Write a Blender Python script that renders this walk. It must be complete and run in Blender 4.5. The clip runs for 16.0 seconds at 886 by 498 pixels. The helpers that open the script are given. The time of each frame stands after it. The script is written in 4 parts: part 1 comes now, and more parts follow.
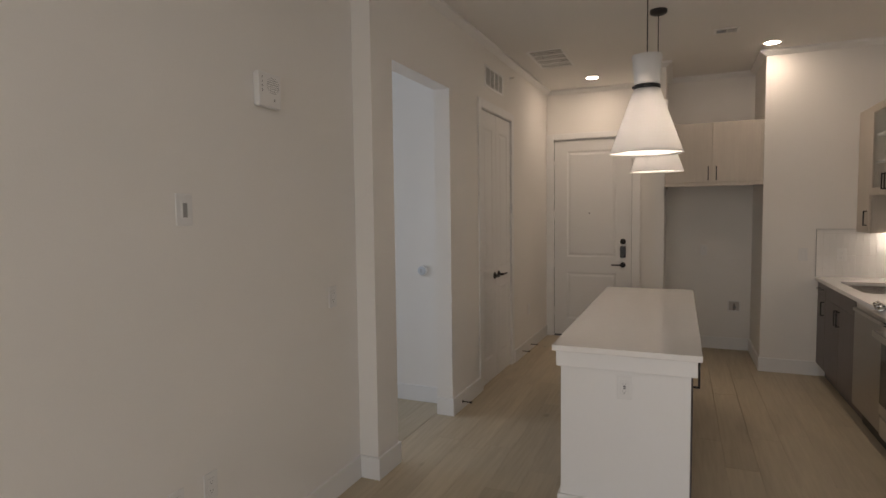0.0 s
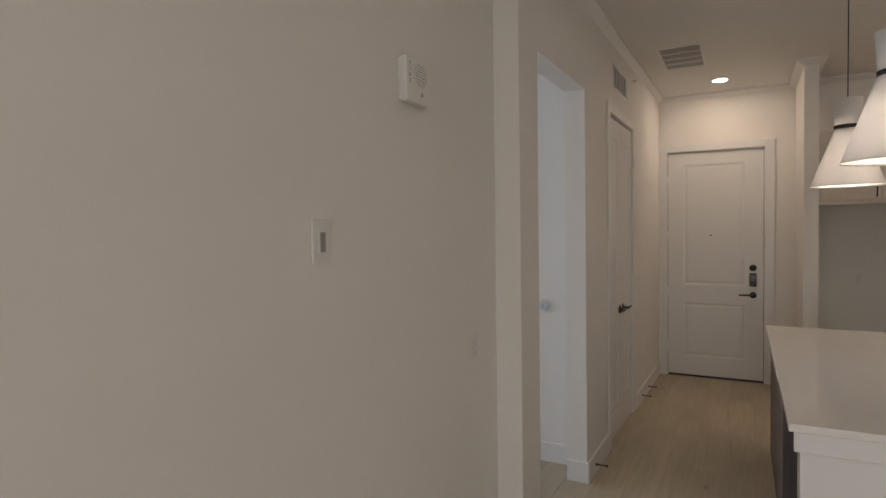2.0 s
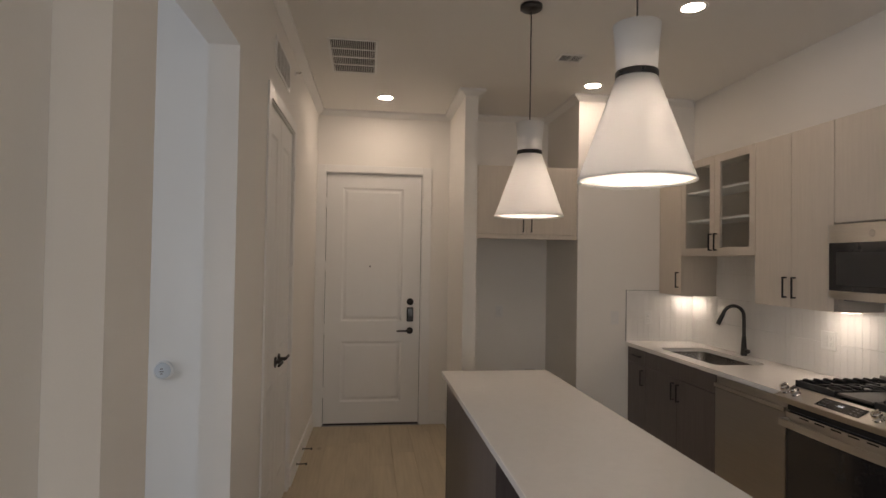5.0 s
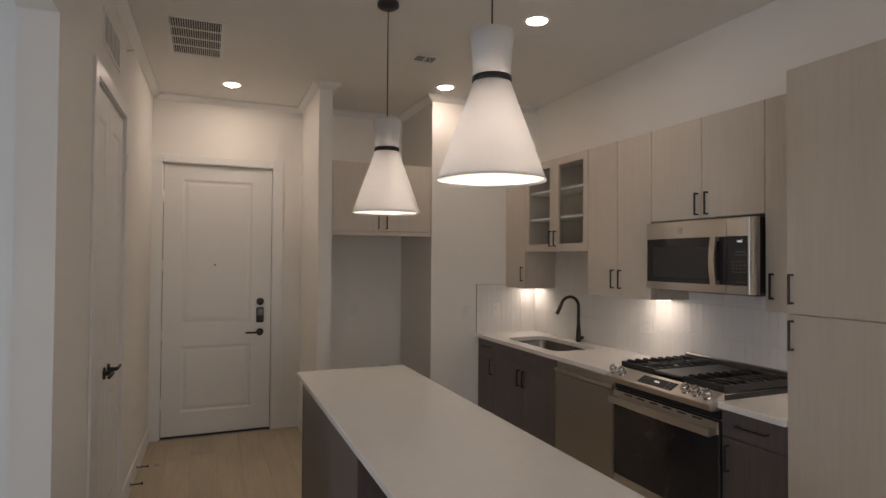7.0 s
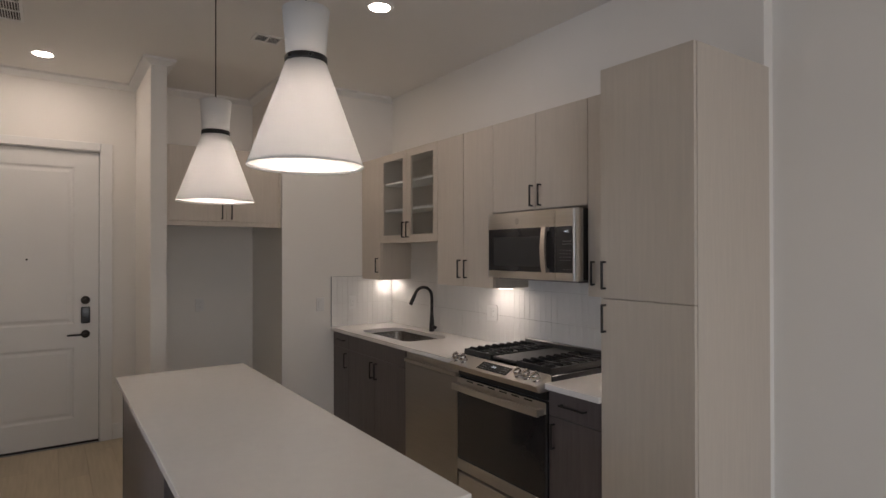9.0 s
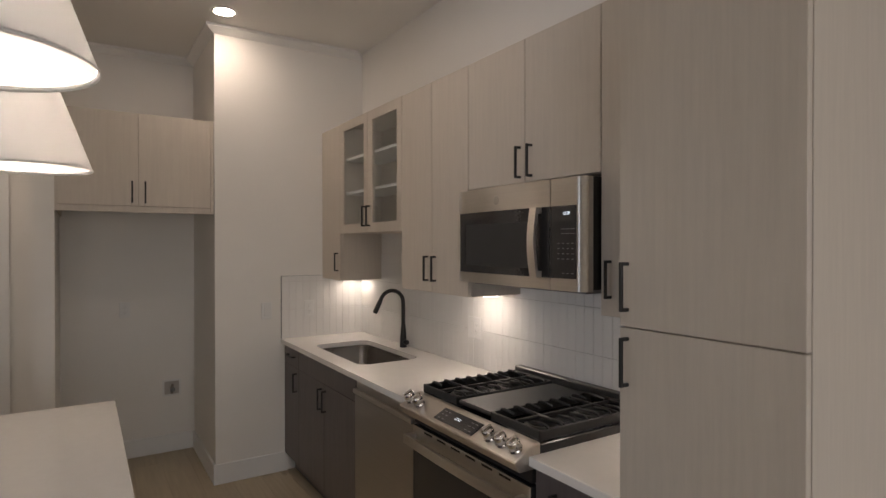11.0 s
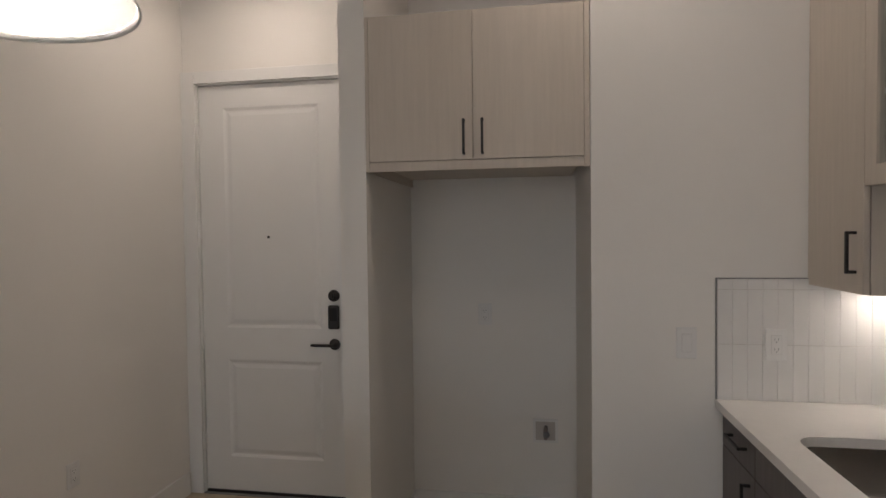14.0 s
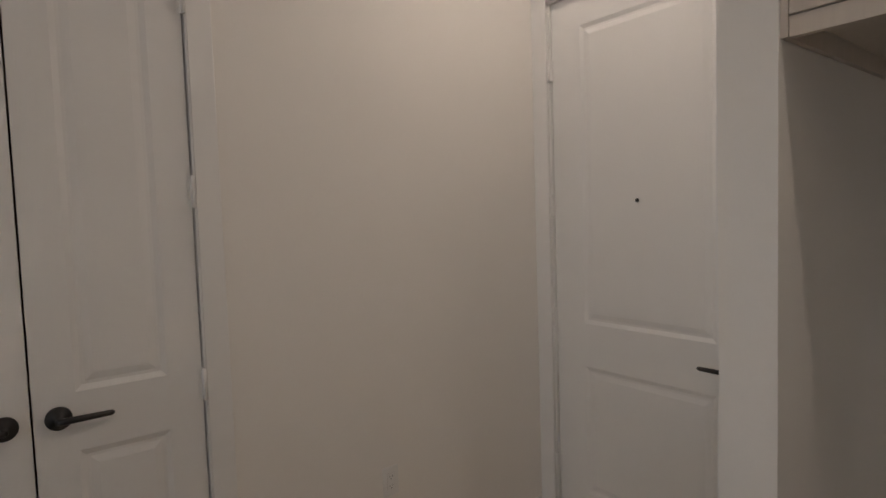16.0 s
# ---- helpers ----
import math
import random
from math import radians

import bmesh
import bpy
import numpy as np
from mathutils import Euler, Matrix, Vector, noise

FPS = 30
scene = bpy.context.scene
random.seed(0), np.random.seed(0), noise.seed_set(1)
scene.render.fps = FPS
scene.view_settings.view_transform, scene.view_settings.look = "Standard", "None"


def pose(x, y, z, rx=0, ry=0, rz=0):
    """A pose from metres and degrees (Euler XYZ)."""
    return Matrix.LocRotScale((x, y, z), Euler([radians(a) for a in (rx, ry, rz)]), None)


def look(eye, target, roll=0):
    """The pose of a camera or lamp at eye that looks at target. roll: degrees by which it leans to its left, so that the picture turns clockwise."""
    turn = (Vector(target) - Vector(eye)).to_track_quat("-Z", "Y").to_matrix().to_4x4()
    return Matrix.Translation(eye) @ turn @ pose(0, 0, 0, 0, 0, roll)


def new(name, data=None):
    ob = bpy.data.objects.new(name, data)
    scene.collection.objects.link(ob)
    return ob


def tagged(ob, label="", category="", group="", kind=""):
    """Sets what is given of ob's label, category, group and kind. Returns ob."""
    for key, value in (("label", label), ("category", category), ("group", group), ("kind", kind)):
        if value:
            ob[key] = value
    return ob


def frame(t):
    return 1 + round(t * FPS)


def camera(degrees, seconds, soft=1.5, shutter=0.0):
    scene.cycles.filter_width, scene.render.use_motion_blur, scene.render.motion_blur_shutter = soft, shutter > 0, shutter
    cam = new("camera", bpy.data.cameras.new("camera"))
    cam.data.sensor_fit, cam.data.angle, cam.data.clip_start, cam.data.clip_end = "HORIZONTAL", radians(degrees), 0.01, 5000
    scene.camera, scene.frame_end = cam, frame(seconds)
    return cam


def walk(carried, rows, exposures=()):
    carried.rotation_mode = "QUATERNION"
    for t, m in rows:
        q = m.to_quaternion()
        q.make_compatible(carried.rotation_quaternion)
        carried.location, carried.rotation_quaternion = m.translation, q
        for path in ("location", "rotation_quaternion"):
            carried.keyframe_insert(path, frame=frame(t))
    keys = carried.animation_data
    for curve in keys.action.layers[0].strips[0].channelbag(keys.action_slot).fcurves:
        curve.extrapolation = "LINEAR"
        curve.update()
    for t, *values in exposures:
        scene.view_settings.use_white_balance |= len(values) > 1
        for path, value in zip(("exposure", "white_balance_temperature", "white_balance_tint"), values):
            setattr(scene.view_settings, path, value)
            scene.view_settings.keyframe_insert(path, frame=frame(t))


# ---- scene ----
cam = camera(76.2, 16.0)
PATH = [
    (0, (-0.28, 0.071, 1.582), (-1.055, 1.911, 1.453), -0.7),
    (0.5, (-0.451, 0.215, 1.604), (-1.359, 1.993, 1.482), -0.9),
    (1, (-0.606, 0.327, 1.627), (-1.551, 2.087, 1.536), -0.9),
    (1.5, (-0.831, 0.377, 1.633), (-1.779, 2.136, 1.56), -0.8),
    (2, (-1.016, 0.477, 1.626), (-1.954, 2.243, 1.566), -0.8),
    (2.5, (-1.159, 0.738, 1.657), (-2.049, 2.528, 1.61), -0.6),
    (3, (-1.224, 0.945, 1.653), (-1.988, 2.794, 1.641), -0.4),
    (3.5, (-1.314, 1.133, 1.673), (-1.802, 3.073, 1.691), 0.1),
    (4, (-1.311, 1.366, 1.65), (-1.49, 3.357, 1.684), 0.6),
    (6.5, (-1.417, 1.671, 1.605), (-0.771, 3.563, 1.648), 0.5),
    (7, (-1.383, 1.618, 1.613), (-0.615, 3.464, 1.65), 0.4),
    (7.5, (-1.322, 1.592, 1.609), (-0.413, 3.373, 1.645), 0.3),
    (8, (-1.299, 1.596, 1.621), (-0.28, 3.317, 1.641), 0.2),
    (8.5, (-1.276, 1.598, 1.615), (-0.194, 3.28, 1.634), 0.1),
    (9, (-1.168, 1.572, 1.604), (-0.026, 3.214, 1.615), -0.1),
    (11.5, (-0.07, 2.573, 1.608), (0.939, 4.3, 1.578), -0.1),
    (12, (0.135, 2.875, 1.588), (0.99, 4.682, 1.557), -0.2),
    (12.5, (0.288, 3.173, 1.594), (0.84, 5.095, 1.565), -0.1),
    (13, (0.257, 3.497, 1.59), (0.566, 5.473, 1.56), -0.0),
    (13.5, (0.241, 3.794, 1.562), (0.282, 5.793, 1.515), -0.3),
    (14, (0.241, 4.081, 1.564), (-0.085, 6.053, 1.506), -0.7),
    (14.5, (0.189, 4.376, 1.548), (-0.463, 6.265, 1.465), -0.5),
    (15, (0.075, 4.621, 1.52), (-0.811, 6.413, 1.439), -0.7),
    (15.5, (0.029, 4.92, 1.522), (-1.251, 6.453, 1.427), -1.5),
    (16, (0.0, 5.175, 1.515), (-1.574, 6.403, 1.396), -1.9),
]
walk(cam, [(t, look(eye, target, roll)) for t, eye, target, roll in PATH],
     [(0, 0.18, 6750, 16), (4, 0.18, 6750, 16), (6.5, 0.16, 6600, 16), (9, 0.17, 6200, 16), (12, 0.31, 6550, 15), (13.5, 0.26, 6050, 14), (16, 0.38, 6150, 15)])

# ---- light ----
world = bpy.data.worlds.new("sky")
scene.world = world
world.use_nodes = True
wn = world.node_tree
sky = wn.nodes.new("ShaderNodeTexSky")
sky.sky_type, sky.sun_disc = "NISHITA", False
sky.sun_elevation, sky.sun_rotation = radians(40), radians(200)
wn.links.new(sky.outputs[0], wn.nodes["Background"].inputs[0])
wn.nodes["Background"].inputs[1].default_value = 0.1


def area_lamp(name, m, sx, sy, watts, color):
    la = bpy.data.lights.new(name, "AREA")
    la.shape, la.size, la.size_y, la.energy, la.color = "RECTANGLE", sx, sy, watts, color
    ob = new(name, la)
    ob.matrix_basis = m
    return ob


WARM = (1.0, 0.835, 0.665)
SOFT = (1.0, 0.86, 0.72)
DAY = (0.90, 0.945, 1.0)
NORTH = (0.70, 0.83, 1.0)
BULB, CAN, ENTRY, STRIP, WINDOW, HALL, SOUTH = 600.0, 82.0, 106.0, 12.5, 47.0, 23.0, 21.0
area_lamp("window_daylight", look((-2.12, -2.3, 1.45), (0, -2.3, 1.45)), 2.6, 2.1, WINDOW, DAY)
# fill lamp at an added, unseen south window; lifts the nook and entry wall
area_lamp("south_daylight", look((-0.2, -4.16, 1.45), (-0.2, 0, 1.45)), 2.4, 2.0, SOUTH, DAY)
area_lamp("bedroom_daylight", look((-5.35, 3.2, 1.6), (-2.2, 3.9, 1.3)), 1.3, 1.5, HALL, NORTH)

# ---- materials ----


def mat(name, color, rough=0.5, metal=0.0, scale=8.0, var=0.05, bump=0.05, bscale=90.0, stretch=(1, 1, 1), spec=0.5, rnd=0.0, coat=0.0):
    """A painted, stone or metal surface: base colour varied at two scales, fine relief."""
    m = bpy.data.materials.new(name)
    m.use_nodes = True
    nt = m.node_tree
    b = nt.nodes["Principled BSDF"]
    co = nt.nodes.new("ShaderNodeTexCoord")
    mp = nt.nodes.new("ShaderNodeMapping")
    mp.inputs["Scale"].default_value = stretch
    nt.links.new(co.outputs["Object"], mp.inputs["Vector"])
    n1 = nt.nodes.new("ShaderNodeTexNoise")
    n1.inputs["Scale"].default_value, n1.inputs["Detail"].default_value = scale, 6
    n2 = nt.nodes.new("ShaderNodeTexNoise")
    n2.inputs["Scale"].default_value, n2.inputs["Detail"].default_value = bscale, 3
    for n in (n1, n2):
        nt.links.new(mp.outputs[0], n.inputs["Vector"])
    mix = nt.nodes.new("ShaderNodeMath")
    mix.operation = "ADD"
    nt.links.new(n1.outputs["Fac"], mix.inputs[0])
    half = nt.nodes.new("ShaderNodeMath")
    half.operation = "MULTIPLY"
    half.inputs[1].default_value = 0.45
    nt.links.new(n2.outputs["Fac"], half.inputs[0])
    nt.links.new(half.outputs[0], mix.inputs[1])
    last = mix.outputs[0]
    if rnd:
        oi = nt.nodes.new("ShaderNodeObjectInfo")
        r = nt.nodes.new("ShaderNodeMath")
        r.operation = "MULTIPLY_ADD"
        r.inputs[1].default_value, r.inputs[2].default_value = rnd, -rnd / 2
        nt.links.new(oi.outputs["Random"], r.inputs[0])
        ad = nt.nodes.new("ShaderNodeMath")
        ad.operation = "ADD"
        nt.links.new(last, ad.inputs[0])
        nt.links.new(r.outputs[0], ad.inputs[1])
        last = ad.outputs[0]
    ramp = nt.nodes.new("ShaderNodeMapRange")
    ramp.inputs["From Min"].default_value, ramp.inputs["From Max"].default_value = 0.45, 1.0
    ramp.inputs["To Min"].default_value, ramp.inputs["To Max"].default_value = 1 - var, 1 + var
    nt.links.new(last, ramp.inputs["Value"])
    vm = nt.nodes.new("ShaderNodeVectorMath")
    vm.operation = "SCALE"
    vm.inputs[0].default_value = color[:3]
    nt.links.new(ramp.outputs[0], vm.inputs["Scale"])
    nt.links.new(vm.outputs[0], b.inputs["Base Color"])
    b.inputs["Roughness"].default_value, b.inputs["Metallic"].default_value = rough, metal
    b.inputs["Specular IOR Level"].default_value, b.inputs["Coat Weight"].default_value = spec, coat
    if bump:
        bp = nt.nodes.new("ShaderNodeBump")
        bp.inputs["Strength"].default_value, bp.inputs["Distance"].default_value = bump, 0.002
        nt.links.new(n2.outputs["Fac"], bp.inputs["Height"])
        nt.links.new(bp.outputs[0], b.inputs["Normal"])
    return m


def brushed(m, along, amount=0.75, rough=0.30):
    """Stretches the gloss of brushed metal along one way."""
    nt = m.node_tree
    b = nt.nodes["Principled BSDF"]
    v = nt.nodes.new("ShaderNodeCombineXYZ")
    for k in range(3):
        v.inputs[k].default_value = along[k]
    nt.links.new(v.outputs[0], b.inputs["Tangent"])
    b.inputs["Anisotropic"].default_value, b.inputs["Roughness"].default_value = amount, rough
    return m


def glow(name, color, strength):
    m = bpy.data.materials.new(name)
    m.use_nodes = True
    b = m.node_tree.nodes["Principled BSDF"]
    b.inputs["Base Color"].default_value = (0.9, 0.9, 0.9, 1)
    b.inputs["Emission Color"].default_value = (*color, 1)
    b.inputs["Emission Strength"].default_value = strength
    return m


def fabric(name="shade_cloth", through_part=0.30):
    """Thin white lampshade cloth that lets light through."""
    m = bpy.data.materials.new(name)
    m.use_nodes = True
    nt = m.node_tree
    nt.nodes.remove(nt.nodes["Principled BSDF"])
    d, tr, mx = (nt.nodes.new(k) for k in ("ShaderNodeBsdfDiffuse", "ShaderNodeBsdfTranslucent", "ShaderNodeMixShader"))
    d.inputs[0].default_value, tr.inputs[0].default_value = (0.85, 0.84, 0.82, 1), (0.78, 0.775, 0.765, 1)
    mx.inputs[0].default_value = through_part
    co, wv, bp = (nt.nodes.new(k) for k in ("ShaderNodeTexCoord", "ShaderNodeTexNoise", "ShaderNodeBump"))
    wv.inputs["Scale"].default_value = 700
    bp.inputs["Strength"].default_value, bp.inputs["Distance"].default_value = 0.15, 0.001
    nt.links.new(co.outputs["Object"], wv.inputs["Vector"])
    nt.links.new(wv.outputs["Fac"], bp.inputs["Height"])
    for n in (d, tr):
        nt.links.new(bp.outputs[0], n.inputs["Normal"])
    nt.links.new(d.outputs[0], mx.inputs[1])
    nt.links.new(tr.outputs[0], mx.inputs[2])
    nt.links.new(mx.outputs[0], nt.nodes["Material Output"].inputs[0])
    return m


def glass(name):
    m = bpy.data.materials.new(name)
    m.use_nodes = True
    nt = m.node_tree
    nt.nodes.remove(nt.nodes["Principled BSDF"])
    tr, gl, mx, lw, pw, sc = (nt.nodes.new(k) for k in ("ShaderNodeBsdfTransparent", "ShaderNodeBsdfGlossy", "ShaderNodeMixShader", "ShaderNodeLayerWeight", "ShaderNodeMath", "ShaderNodeMath"))
    pw.operation, pw.inputs[1].default_value = "POWER", 4.0
    sc.operation, sc.inputs[1].default_value, sc.inputs[2].default_value = "MULTIPLY_ADD", 0.5, 0.03
    tr.inputs[0].default_value = (0.93, 0.95, 0.95, 1)
    gl.inputs["Roughness"].default_value = 0.03
    nt.links.new(lw.outputs["Facing"], pw.inputs[0])
    nt.links.new(pw.outputs[0], sc.inputs[0])
    nt.links.new(sc.outputs[0], mx.inputs[0])
    nt.links.new(tr.outputs[0], mx.inputs[1])
    nt.links.new(gl.outputs[0], mx.inputs[2])
    nt.links.new(mx.outputs[0], nt.nodes["Material Output"].inputs[0])
    return m


def planks(name):
    """Pale greyish oak boards: long grain, cloudy tone, a few dark knots; each board starts elsewhere in the pattern."""
    m = bpy.data.materials.new(name)
    m.use_nodes = True
    nt = m.node_tree
    link = nt.links.new
    b = nt.nodes["Principled BSDF"]
    co, oi = nt.nodes.new("ShaderNodeTexCoord"), nt.nodes.new("ShaderNodeObjectInfo")
    far = nt.nodes.new("ShaderNodeVectorMath")
    far.operation = "SCALE"
    far.inputs[0].default_value = (37.0, 91.0, 13.0)
    link(oi.outputs["Random"], far.inputs["Scale"])
    at = nt.nodes.new("ShaderNodeVectorMath")
    link(co.outputs["Object"], at.inputs[0])
    link(far.outputs[0], at.inputs[1])

    def noise_of(stretch, scale, detail):
        mp, n = nt.nodes.new("ShaderNodeMapping"), nt.nodes.new("ShaderNodeTexNoise")
        mp.inputs["Scale"].default_value = stretch
        n.inputs["Scale"].default_value, n.inputs["Detail"].default_value = scale, detail
        link(at.outputs[0], mp.inputs["Vector"])
        link(mp.outputs[0], n.inputs["Vector"])
        return n.outputs["Fac"]

    def ranged(value, a0, a1, b0, b1):
        n = nt.nodes.new("ShaderNodeMapRange")
        for key, v in (("From Min", a0), ("From Max", a1), ("To Min", b0), ("To Max", b1)):
            n.inputs[key].default_value = v
        link(value, n.inputs["Value"])
        return n.outputs[0]

    def times(u, v):
        n = nt.nodes.new("ShaderNodeMath")
        n.operation = "MULTIPLY"
        link(u, n.inputs[0])
        link(v, n.inputs[1])
        return n.outputs[0]

    grain = noise_of((16, 0.9, 16), 3.0, 6)
    tone = times(ranged(grain, 0.3, 0.7, 0.94, 1.06), ranged(noise_of((4, 1.2, 4), 1.1, 2), 0.3, 0.7, 0.93, 1.07))
    tone = times(tone, ranged(oi.outputs["Random"], 0, 1, 0.955, 1.045))
    mp, vo = nt.nodes.new("ShaderNodeMapping"), nt.nodes.new("ShaderNodeTexVoronoi")
    mp.inputs["Scale"].default_value = (1.0, 0.5, 1.0)
    vo.inputs["Scale"].default_value = 2.6
    link(at.outputs[0], mp.inputs["Vector"])
    link(mp.outputs[0], vo.inputs["Vector"])
    tone = times(tone, ranged(vo.outputs["Distance"], 0.015, 0.075, 0.62, 1.0))
    vm = nt.nodes.new("ShaderNodeVectorMath")
    vm.operation = "SCALE"
    vm.inputs[0].default_value = (0.50, 0.42, 0.30)
    link(tone, vm.inputs["Scale"])
    link(vm.outputs[0], b.inputs["Base Color"])
    link(ranged(grain, 0.3, 0.7, 0.56, 0.44), b.inputs["Roughness"])
    bp = nt.nodes.new("ShaderNodeBump")
    bp.inputs["Strength"].default_value, bp.inputs["Distance"].default_value = 0.08, 0.001
    link(grain, bp.inputs["Height"])
    link(bp.outputs[0], b.inputs["Normal"])
    return m


WALL = mat("wall_paint", (0.855, 0.828, 0.785), 0.75, var=0.015, scale=1.5, bump=0.12, bscale=160)
CEIL_M = mat("ceiling_paint", (0.82, 0.80, 0.765), 0.85, var=0.015, scale=1.2, bump=0.15, bscale=120)
TRIM = mat("trim_paint", (0.84, 0.83, 0.81), 0.38, var=0.01, scale=3, bump=0.03, bscale=60)
DOORP = mat("door_paint", (0.83, 0.82, 0.80), 0.42, var=0.012, scale=4, bump=0.05, bscale=120)
OAK = mat("pale_oak_laminate", (0.60, 0.535, 0.46), 0.52, var=0.05, scale=5, bump=0.05, bscale=34, stretch=(14, 14, 0.7), rnd=0.12)
DARK = mat("dark_brown_laminate", (0.130, 0.108, 0.104), 0.42, var=0.16, scale=5, bump=0.04, bscale=30, stretch=(12, 12, 0.7), rnd=0.1)
QUARTZ = mat("white_quartz", (0.86, 0.835, 0.80), 0.085, var=0.02, scale=25, bump=0.0, bscale=300)
STEEL = mat("brushed_steel", (0.47, 0.445, 0.42), 0.30, 1.0, var=0.05, scale=4, bump=0.04, bscale=60, stretch=(1, 1, 40))
STEELH = mat("steel_horizontal_grain", (0.60, 0.57, 0.53), 0.22, 1.0, var=0.05, scale=4, bump=0.03, bscale=60, stretch=(30, 1, 30))
brushed(STEELH, (0, 0, 1), 0.95, 0.33)
brushed(STEEL, (0, 1, 0), 0.6, 0.32)
SINKM = mat("sink_steel", (0.42, 0.395, 0.37), 0.25, 1.0, var=0.06, scale=6, bump=0.02, bscale=80, stretch=(1, 20, 1))
CHROME = mat("polished_chrome", (0.72, 0.70, 0.68), 0.10, 1.0, var=0.02, bump=0)
BLACK = mat("matt_black_metal", (0.028, 0.026, 0.025), 0.40, 0.3, var=0.15, bump=0.05, bscale=200)
GRIDDLE = mat("griddle_iron", (0.036, 0.033, 0.031), 0.46, 0.0, var=0.12, scale=5, bump=0.15, bscale=240)
RING = mat("cast_aluminium", (0.16, 0.155, 0.15), 0.35, 0.8, var=0.1, bump=0.1)
IRON = mat("cast_iron", (0.022, 0.022, 0.022), 0.45, 0.0, var=0.2, bump=0.3, bscale=260)
ENAMEL = mat("black_enamel", (0.028, 0.027, 0.028), 0.18, var=0.1, bump=0)
BGLASS = mat("black_glass", (0.026, 0.025, 0.026), 0.14, var=0.1, bump=0, coat=0.3)
PLASTIC = mat("white_plastic", (0.80, 0.79, 0.77), 0.35, var=0.01, bump=0)
# grey for the painted shadow line round rockers and receptacles
GAP_SHADE = mat("gap_shade_grey", (0.64, 0.63, 0.61), 0.4, var=0.05, bump=0)
GREYP = mat("grey_plastic", (0.22, 0.22, 0.22), 0.4, var=0.05, bump=0)
# dark print and marks; also paints the unlit duct of the supply register
INK = mat("ink_and_duct_dark", (0.05, 0.05, 0.05), 0.6, var=0.05, bump=0)
VALVE = mat("valve_metal", (0.30, 0.26, 0.23), 0.42, 0.9, var=0.1, bump=0)
TILE = mat("white_glazed_tile", (0.80, 0.785, 0.76), 0.14, var=0.02, scale=6, bump=0.10, bscale=22, rnd=0.35)
GROUT = mat("pale_grout", (0.68, 0.65, 0.61), 0.9, var=0.05, bump=0.2)
PLANK = planks("oak_floor_plank")
GAP = mat("floor_joint", (0.36, 0.295, 0.205), 0.8, var=0.1, bump=0)
SHADE = fabric()
DIFFUSE = fabric("diffuser_film", 0.84)
GLASS = glass("clear_glass")
BULB_M = glow("bulb_glow", SOFT, BULB)
CAN_M = glow("downlight_glow", WARM, CAN)
ENTRY_M = glow("entry_downlight_glow", WARM, ENTRY)
CORNER_M = glow("corner_light_glow", (1.0, 0.88, 0.73), STRIP * 2.0)
STRIP_M = glow("under_cabinet_glow", (1.0, 0.88, 0.73), STRIP)
DIGIT = glow("display_digits", (0.8, 0.92, 1.0), 1.2)
LABEL = mat("panel_print", (0.26, 0.26, 0.26), 0.5, var=0.02, bump=0)

# ---- builders ----


def bx(bm, x0, x1, y0, y1, z0, z1, r=0.0, seg=1):
    """Adds a box, with edges rounded by r."""
    b = bmesh.new()
    bmesh.ops.create_cube(b, size=1)
    bmesh.ops.scale(b, vec=(abs(x1 - x0), abs(y1 - y0), abs(z1 - z0)), verts=b.verts)
    bmesh.ops.translate(b, vec=((x0 + x1) / 2, (y0 + y1) / 2, (z0 + z1) / 2), verts=b.verts)
    if r:
        bmesh.ops.bevel(b, geom=b.edges[:], offset=r, segments=seg, affect="EDGES", profile=0.5)
    add(bm, b)
    return bm


def add(bm, b, m=None):
    """Moves the geometry of b into bm."""
    if m is not None:
        bmesh.ops.transform(b, matrix=m, verts=b.verts)
    table = {v: bm.verts.new(v.co) for v in b.verts}
    for f in b.faces:
        g = bm.faces.new([table[v] for v in f.verts])
        g.smooth = f.smooth
    b.free()
    return bm


def box(*a, **k):
    return bx(bmesh.new(), *a, **k)


def lathe(profile, n=40, m=None, closed=False):
    """Turns (radius, height) pairs round z into a smooth surface."""
    bm = bmesh.new()
    rings = [[bm.verts.new((r * math.cos(2 * math.pi * i / n), r * math.sin(2 * math.pi * i / n), z)) for i in range(n)] for r, z in profile]
    for a, b in zip(rings, rings[1:] + ([rings[0]] if closed else [])):
        for i in range(n):
            f = bm.faces.new((a[i], a[(i + 1) % n], b[(i + 1) % n], b[i]))
            f.smooth = True
    if not closed:
        bm.faces.new(rings[0][::-1]), bm.faces.new(rings[-1])
    if m is not None:
        bmesh.ops.transform(bm, matrix=m, verts=bm.verts)
    return bm


def tube(points, r, n=14, taper=None):
    """A round bar along a line of points."""
    bm = bmesh.new()
    pts = [Vector(p) for p in points]
    side = None
    rings = []
    for i, p in enumerate(pts):
        d = (pts[min(i + 1, len(pts) - 1)] - pts[max(i - 1, 0)]).normalized()
        side = (d.orthogonal() if side is None else side - d * side.dot(d)).normalized()
        up = d.cross(side)
        rr = taper[i] if taper else r
        rings.append([bm.verts.new(p + (side * math.cos(2 * math.pi * k / n) + up * math.sin(2 * math.pi * k / n)) * rr) for k in range(n)])
    for a, b in zip(rings, rings[1:]):
        for k in range(n):
            bm.faces.new((a[k], a[(k + 1) % n], b[(k + 1) % n], b[k])).smooth = True
    bm.faces.new(rings[0][::-1]), bm.faces.new(rings[-1])
    return bm


